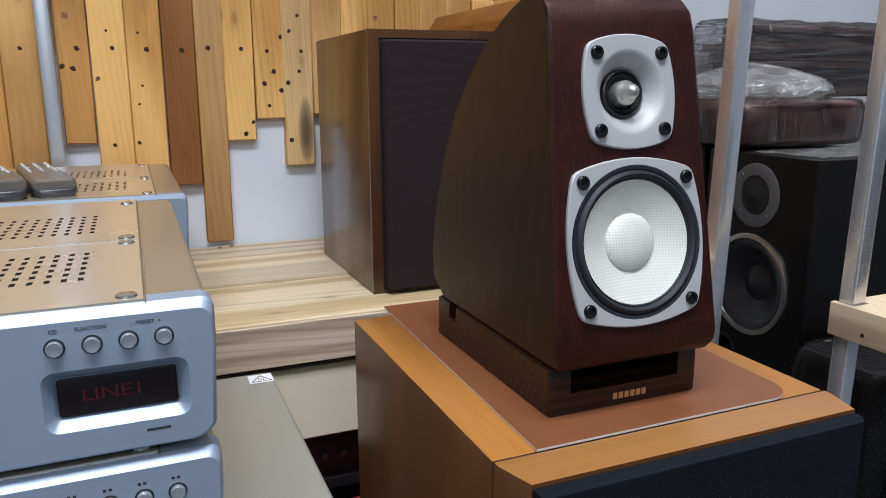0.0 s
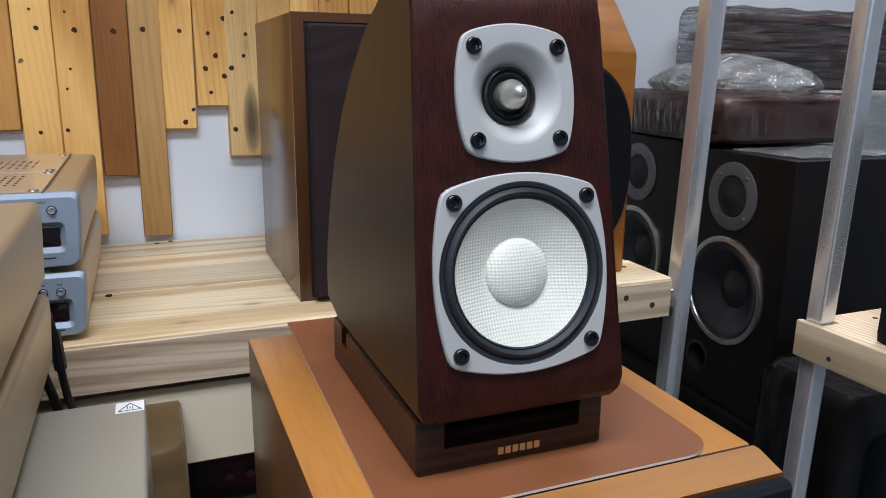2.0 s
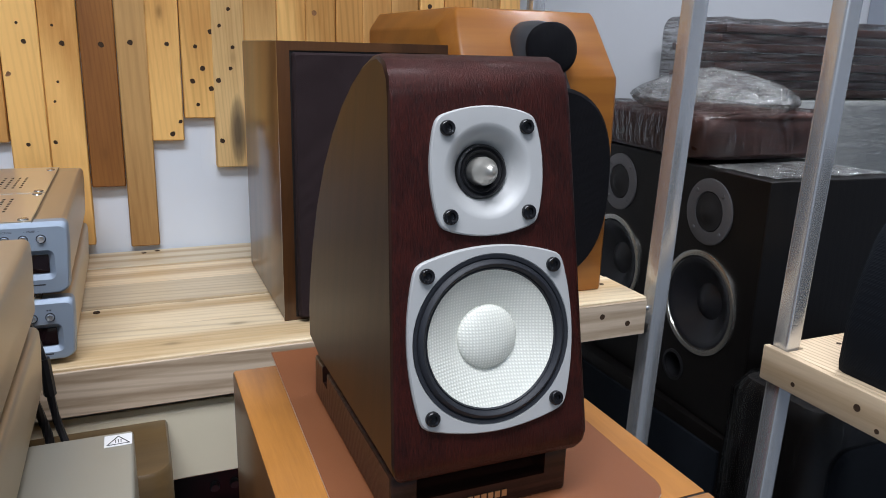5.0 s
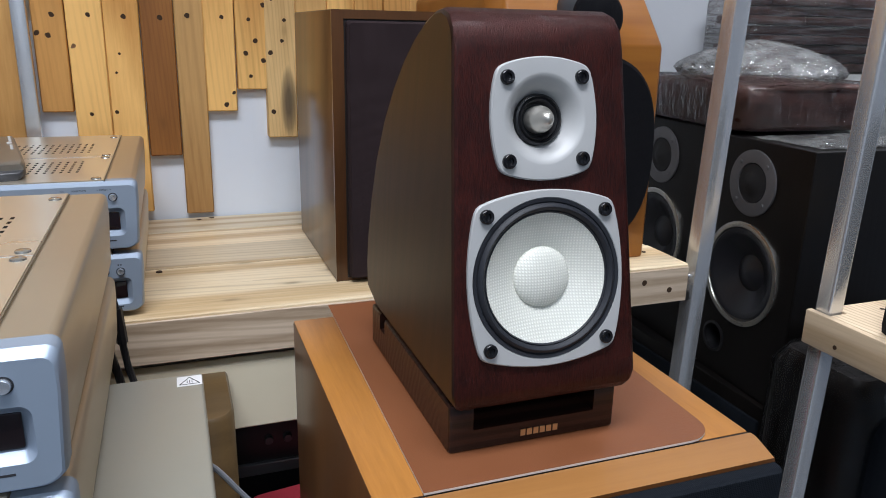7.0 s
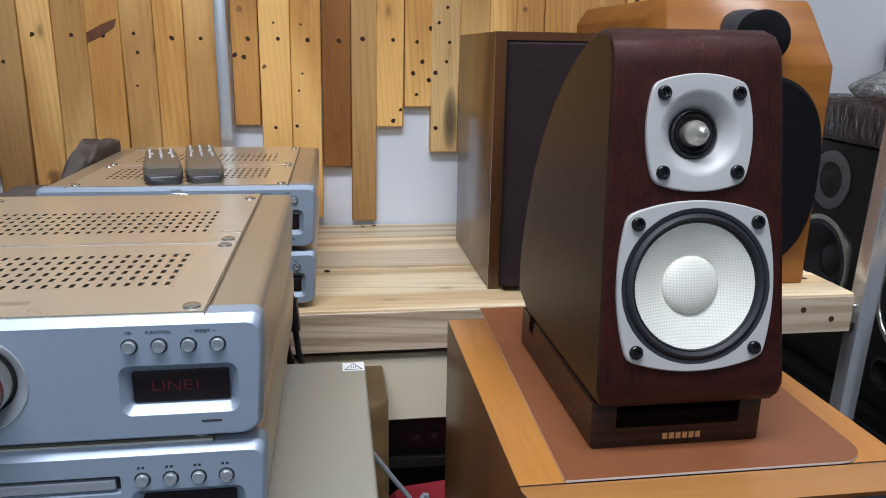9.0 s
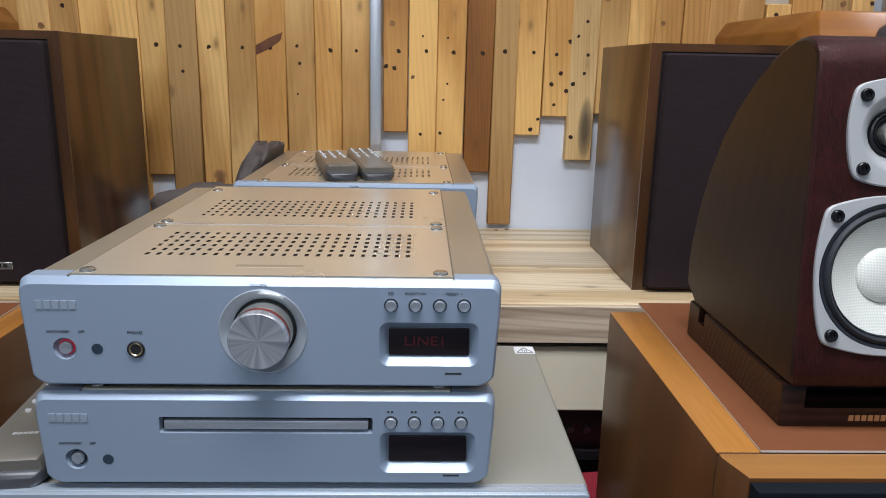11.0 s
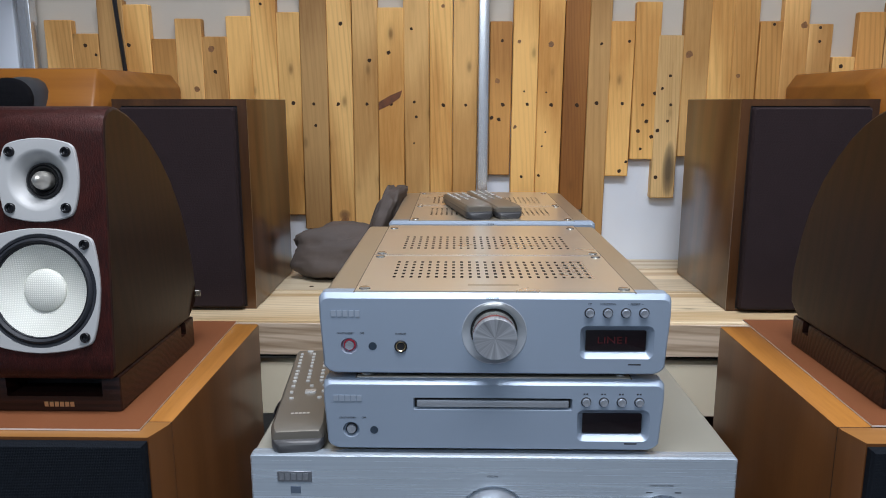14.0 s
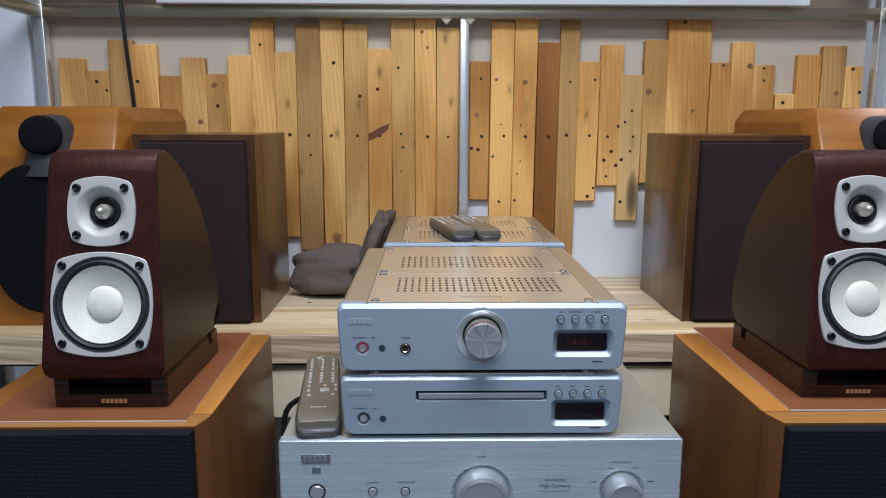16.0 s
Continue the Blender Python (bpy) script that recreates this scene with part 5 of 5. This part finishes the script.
bars(4, 0.036, 0.008, pose(-0.0005, 0.150, 0.016, 90 - 6, 0, -90), KEY_METAL, cs, "mark")


# ---- black loudspeakers in the corner ----
def black_speaker(M, label, H=0.435):
    t = thing("black_speaker", M, label, "loudspeaker", "black loudspeakers in the corner")
    cab = part("cabinet", box(-0.127, 0.127, 0, 0.262, 0, H, 0.003, 2), ASHBLACK, t, "black ash cabinet")
    cut(cab, lathe([(0.080, 0.02), (0.080, -0.05)], front(0, 0, H - 0.232), 40, True, True), lathe([(0.0235, 0.02), (0.0235, -0.05)], front(-0.049, 0, 0.067), 24, True, True))
    for z, R, n in ((H - 0.072, 0.056, "tweeter"), (H - 0.232, 0.092, "woofer")):
        F = front(0, 0, z)
        if n == "tweeter":
            d = part(n, lathe([(R, 0), (R, 0.003), (R * 0.95, 0.004), (R * 0.62, 0.003), (R * 0.60, -0.001), (R * 0.45, 0.0), (R * 0.32, 0.001), (R * 0.2, 0.004), (0.001, 0.005)], F, 48, False, True), TWEETER_GREY, t, "dark grey tweeter plate")
            for k in range(4):
                part("screw", lathe([(0.004, 0), (0.003, 0.0015), (0.001, 0.0018)], F @ pose(R * 0.82 * math.cos(radians(45 + 90 * k)), R * 0.82 * math.sin(radians(45 + 90 * k)), 0.0035), 12, False, True), TWEETER_GREY, d)
            part("dome", lathe([(R * 0.60, -0.0005), (R * 0.58, 0.0025), (R * 0.45, 0.002), (R * 0.30, 0.005), (R * 0.15, 0.009), (0.0005, 0.010)], F, 40, False, True), DULL_BLACK, d)
        else:
            d = part("woofer_ring", lathe([(R, 0), (R, 0.004), (R * 0.97, 0.0055), (R * 0.90, 0.005), (R * 0.88, 0.001)], F, 56), NICKEL, t, "pale metal woofer ring")
            part("cone", lathe([(R * 0.89, 0.001), (R * 0.85, 0.004), (R * 0.78, 0.003), (R * 0.74, 0.0), (R * 0.35, -0.022), (R * 0.30, -0.020), (R * 0.15, -0.012), (0.001, -0.010)], F, 48, False, True), DARK_CONE, d)
    part("port", lathe([(0.029, 0.0), (0.029, 0.002), (0.024, 0.003), (0.020, -0.03)], front(-0.049, 0, 0.067), 32, False, True), BLACK, t)
    return t


TWEETER_GREY = plain("dark_grey_metal", (0.115, 0.115, 0.12), 0.42, 0.2)
DARK_CONE = plain("dark_cone", (0.020, 0.021, 0.025), 0.35)
black_speaker(pose(1.119, 0.616, 0.635, 0, 0, -93), "black ash speaker with silver-ringed woofer under wrapped bundles")
black_speaker(pose(1.132, 0.886, 0.635, 0, 0, -92), "black ash speaker half hidden behind the honey-coloured speaker", 0.440)
low = thing("black_cabinet", pose(1.26, 0.75, 0), "large plain black cabinet standing on the floor", "cabinet")
part("body", box(-0.155, 0.16, -0.26, 0.28, 0, 0.6345, 0.004, 2), ASHBLACK, low)
part("front_panel", box(-0.163, -0.1545, -0.24, 0.26, 0.05, 0.61, 0.003, 2), GRILLE_BLACK, low, "dark cloth front")

# ---- plastic-wrapped bundles on the black speakers ----
def wrapped(M, label):
    t = thing("wrapped_bundle", M, label, "bundle", "plastic-wrapped bundles")
    lump("padding", (0.142, 0.168, 0.0405), None, BUNDLE, "", "", 2.0, 0.04, 1.4, 0.02, t, 9.0)
    top = lump("plastic_gather", (0.160, 0.192, 0.053), None, FILM_MILKY, "", "", 6.0, 0.06, 1.8, 0.03, t, 1.42, (150, 76), 0.014, 24)
    top.location = (0.0, -0.010, 0.046)
    top["label"] = "milky gathered plastic on top"
    lump("plastic_wrap", (0.146, 0.172, 0.043), None, FILM, "", "", 2.0, 0.04, 1.4, 0.02, t, 9.0, (150, 76), 0.010, 24)["label"] = "clear crinkled plastic wrap"
    return t


wrapped(pose(1.266, 0.812, 1.0755, 0, 0, -4), "dark brown bundle wrapped in clear crinkled plastic")
strips = thing("wrapped_strips", pose(1.335, 1.005, 1.158, 0, 0, 0), "stack of dark brown strips wrapped in clear plastic", "bundle", "plastic-wrapped bundles")
r5 = random.Random(9)
for k in range(8):
    z = 0.011 + 0.0198 * k
    part("strip", box(0.045 + r5.uniform(-0.02, 0.02) + (0.03 if k > 5 else 0.0), 0.64, -0.040 + r5.uniform(-0.016, 0.012), 0.05, z - 0.0086, z + 0.0092, 0.004, 2), BUNDLE, strips)
wrap = []
for i in range(57):
    x = 0.012 + 0.0115 * i
    ring = []
    for y, z, _ in rrect(0.124, 0.170, 0.028, 0, 8, 0, 0.0845):
        p = Vector((x * 9, y * 26, z * 30))
        k = 1 + 0.05 * (1 - 2 * abs(noise.noise(p))) + 0.03 * noise.noise(p * 3.1)
        ring.append((x, y * k, max(-0.0015, 0.0845 + (z - 0.0845) * k)))
    wrap.append(ring)
part("plastic_wrap", loft(wrap), FILM_THIN, strips, "clear crinkled plastic wrap", 24)
ledge = thing("grey_box", pose(1.66, 1.005, 0), "tall pale grey packing box behind the wrapped bundles", "box")
part("body", box(-0.225, 0.32, -0.066, 0.066, 0, 1.156, 0.004, 2), GREY_WRAP, ledge)
part("plastic_wrap", box(-0.229, 0.324, -0.070, 0.070, 0.02, 1.1568, 0.006, 2), FILM_THIN, ledge, "clear film round the box")
sheet = bmesh.new()
grid = [[[sheet.verts.new((0.012 * a - 0.12, 0.012 * b - 0.075, max(0.0, 0.0015 + 0.003 * noise.noise(Vector((a * 0.35, b * 0.35, 3.0)))) + h)) for b in range(13)] for a in range(21)] for h in (0.0, 0.0006)]
for a in range(20):
    for b in range(12):
        for g, flip in ((grid[1], 1), (grid[0], -1)):
            sheet.faces.new([g[a][b], g[a + 1][b], g[a + 1][b + 1], g[a][b + 1]][::flip])
film_sheet = part("plastic_sheet", sheet, FILM_MILKY, smooth=24)
film_sheet.matrix_world = pose(1.252, 0.575, 1.0702)
tagged(film_sheet, "crumpled milky plastic sheet lying on the black speaker", "plastic sheet")
dkb = thing("dark_case", pose(1.222, 0.385, 0), "dark rounded case wrapped in film under the side shelf", "case")
part("body", loft([rrect(0.32, 0.16, 0.03, 0.0), rrect(0.33, 0.17, 0.03, 0.02), rrect(0.33, 0.17, 0.03, 0.755), rrect(0.30, 0.14, 0.02, 0.780)]), ASHBLACK, dkb, "black moulded body")
part("front_grille", loft([rrect(0.27, 0.60, 0.03, 0.0, 6, 0, 0.43), rrect(0.27, 0.60, 0.03, 0.008, 6, 0, 0.43), rrect(0.255, 0.585, 0.03, 0.013, 6, 0, 0.43)], M=front(0, -0.0845, 0)), GRILLE_BLACK, dkb)
part("film", loft([rrect(0.338, 0.178, 0.034, 0.30), rrect(0.342, 0.182, 0.034, 0.5), rrect(0.338, 0.18, 0.034, 0.757), rrect(0.305, 0.148, 0.03, 0.7845)]), FILM_CASE, dkb, "thin clear film round the case")

# ---- under the pine shelf ----
cream = thing("cream_board", pose(0, 0.452, 0.0), "cream painted board standing under the pine shelf", "board")
part("sheet", box(-0.62, 0.62, 0.006, 0.026, 0.775, 0.8605, 0.002, 1), CREAM, cream)
rec = thing("black_receiver", pose(0.42, 0.555, 0.605), "black receiver with a grey strip under the shelf", "receiver")
part("body", box(-0.26, 0.26, 0.0, 0.16, 0.0, 0.139, 0.003, 2), BLACK, rec)
part("fascia_strip", box(-0.255, 0.255, -0.006, 0.001, 0.045, 0.062, 0.001, 1), plain("dark_silver_strip", (0.16, 0.16, 0.17), 0.4, 0.5), rec)
for dx in (-0.12, -0.095, -0.07):
    part("knob", lathe([(0.006, 0), (0.006, 0.006), (0.005, 0.008)], front(dx, 0.0, 0.095), 16, False, True), REMOTE_DARK, rec)
part("foot", box(-0.24, 0.24, 0.02, 0.15, -0.605, 0.001), ASHBLACK, rec)
brown = thing("brown_box", pose(0.075, 0.44, 0.0), "brown wooden box with rounded corners behind the amplifier", "box")
part("body", loft([rrect(0.352, 0.146, 0.022, 0.0, cy=-0.02), rrect(0.346, 0.146, 0.022, 0.848, cy=-0.02), rrect(0.341, 0.141, 0.021, 0.852, cy=-0.02)]), wood("box_brown", (0.15, 0.092, 0.038), (0.09, 0.055, 0.022), "x", 0.42, 0.2, tone=0.02), brown)
redc = thing("red_cloth", pose(0.34, 0.44, 0.0), "folded red cloth on a low box", "cloth")
part("fold", loft([rrect(0.16, 0.15, 0.02, 0.0), rrect(0.16, 0.15, 0.02, 0.64), rrect(0.14, 0.13, 0.02, 0.655)], M=pose(0, 0, 0, 0, 0, 8)), RED, redc)
for name, pts, r, m, lab in (
    ("cable", [(0.118, 0.362, 1.03), (0.130, 0.385, 1.015), (0.139, 0.40, 0.985), (0.1445, 0.40, 0.955), (0.146, 0.40, 0.93), (0.149, 0.40, 0.90), (0.154, 0.395, 0.880), (0.160, 0.385, 0.862), (0.162, 0.375, 0.8555)], 0.0036, BLACK, "black power cable hanging behind the amplifier stack"),
    ("cable", [(0.1440, 0.40, 0.962), (0.1452, 0.40, 0.944), (0.1463, 0.40, 0.925)], 0.0056, BLACK, "thick black sleeve on the hanging power cable"),
    ("cable", [(0.120, 0.362, 0.97), (0.130, 0.385, 0.94), (0.136, 0.40, 0.905), (0.141, 0.40, 0.878), (0.142, 0.39, 0.8560)], 0.0042, BLACK, "black cable hanging beside the disc player"),
    ("cable", [(0.2140, 0.2752, 0.850), (0.226, 0.285, 0.832), (0.246, 0.290, 0.800), (0.270, 0.296, 0.760), (0.290, 0.300, 0.700), (0.300, 0.300, 0.0)], 0.0027, plain("grey_cable", (0.33, 0.36, 0.40), 0.4), "grey cable leaving the large amplifier"),
    ("cable", [(-0.20, 0.2752, 0.885), (-0.24, 0.305, 0.872), (-0.272, 0.32, 0.845), (-0.275, 0.31, 0.80), (-0.25, 0.27, 0.765), (-0.2, 0.22, 0.764)], 0.0042, BLACK, "black cable looping beside the large amplifier"),
    ("cable", [(0.86, 0.62, 0.86), (0.875, 0.60, 0.845), (0.895, 0.585, 0.842), (0.93, 0.58, 0.835)], 0.002, WIRE_RED, "thin red speaker wire below the shelf"),
    ("cable", [(0.93, 0.58, 0.835), (0.945, 0.575, 0.83), (0.955, 0.572, 0.826)], 0.004, WHITE, "white plug at the end of a speaker wire"),
):
    tagged(part(name, tube(pts, r), m), lab, "cable")
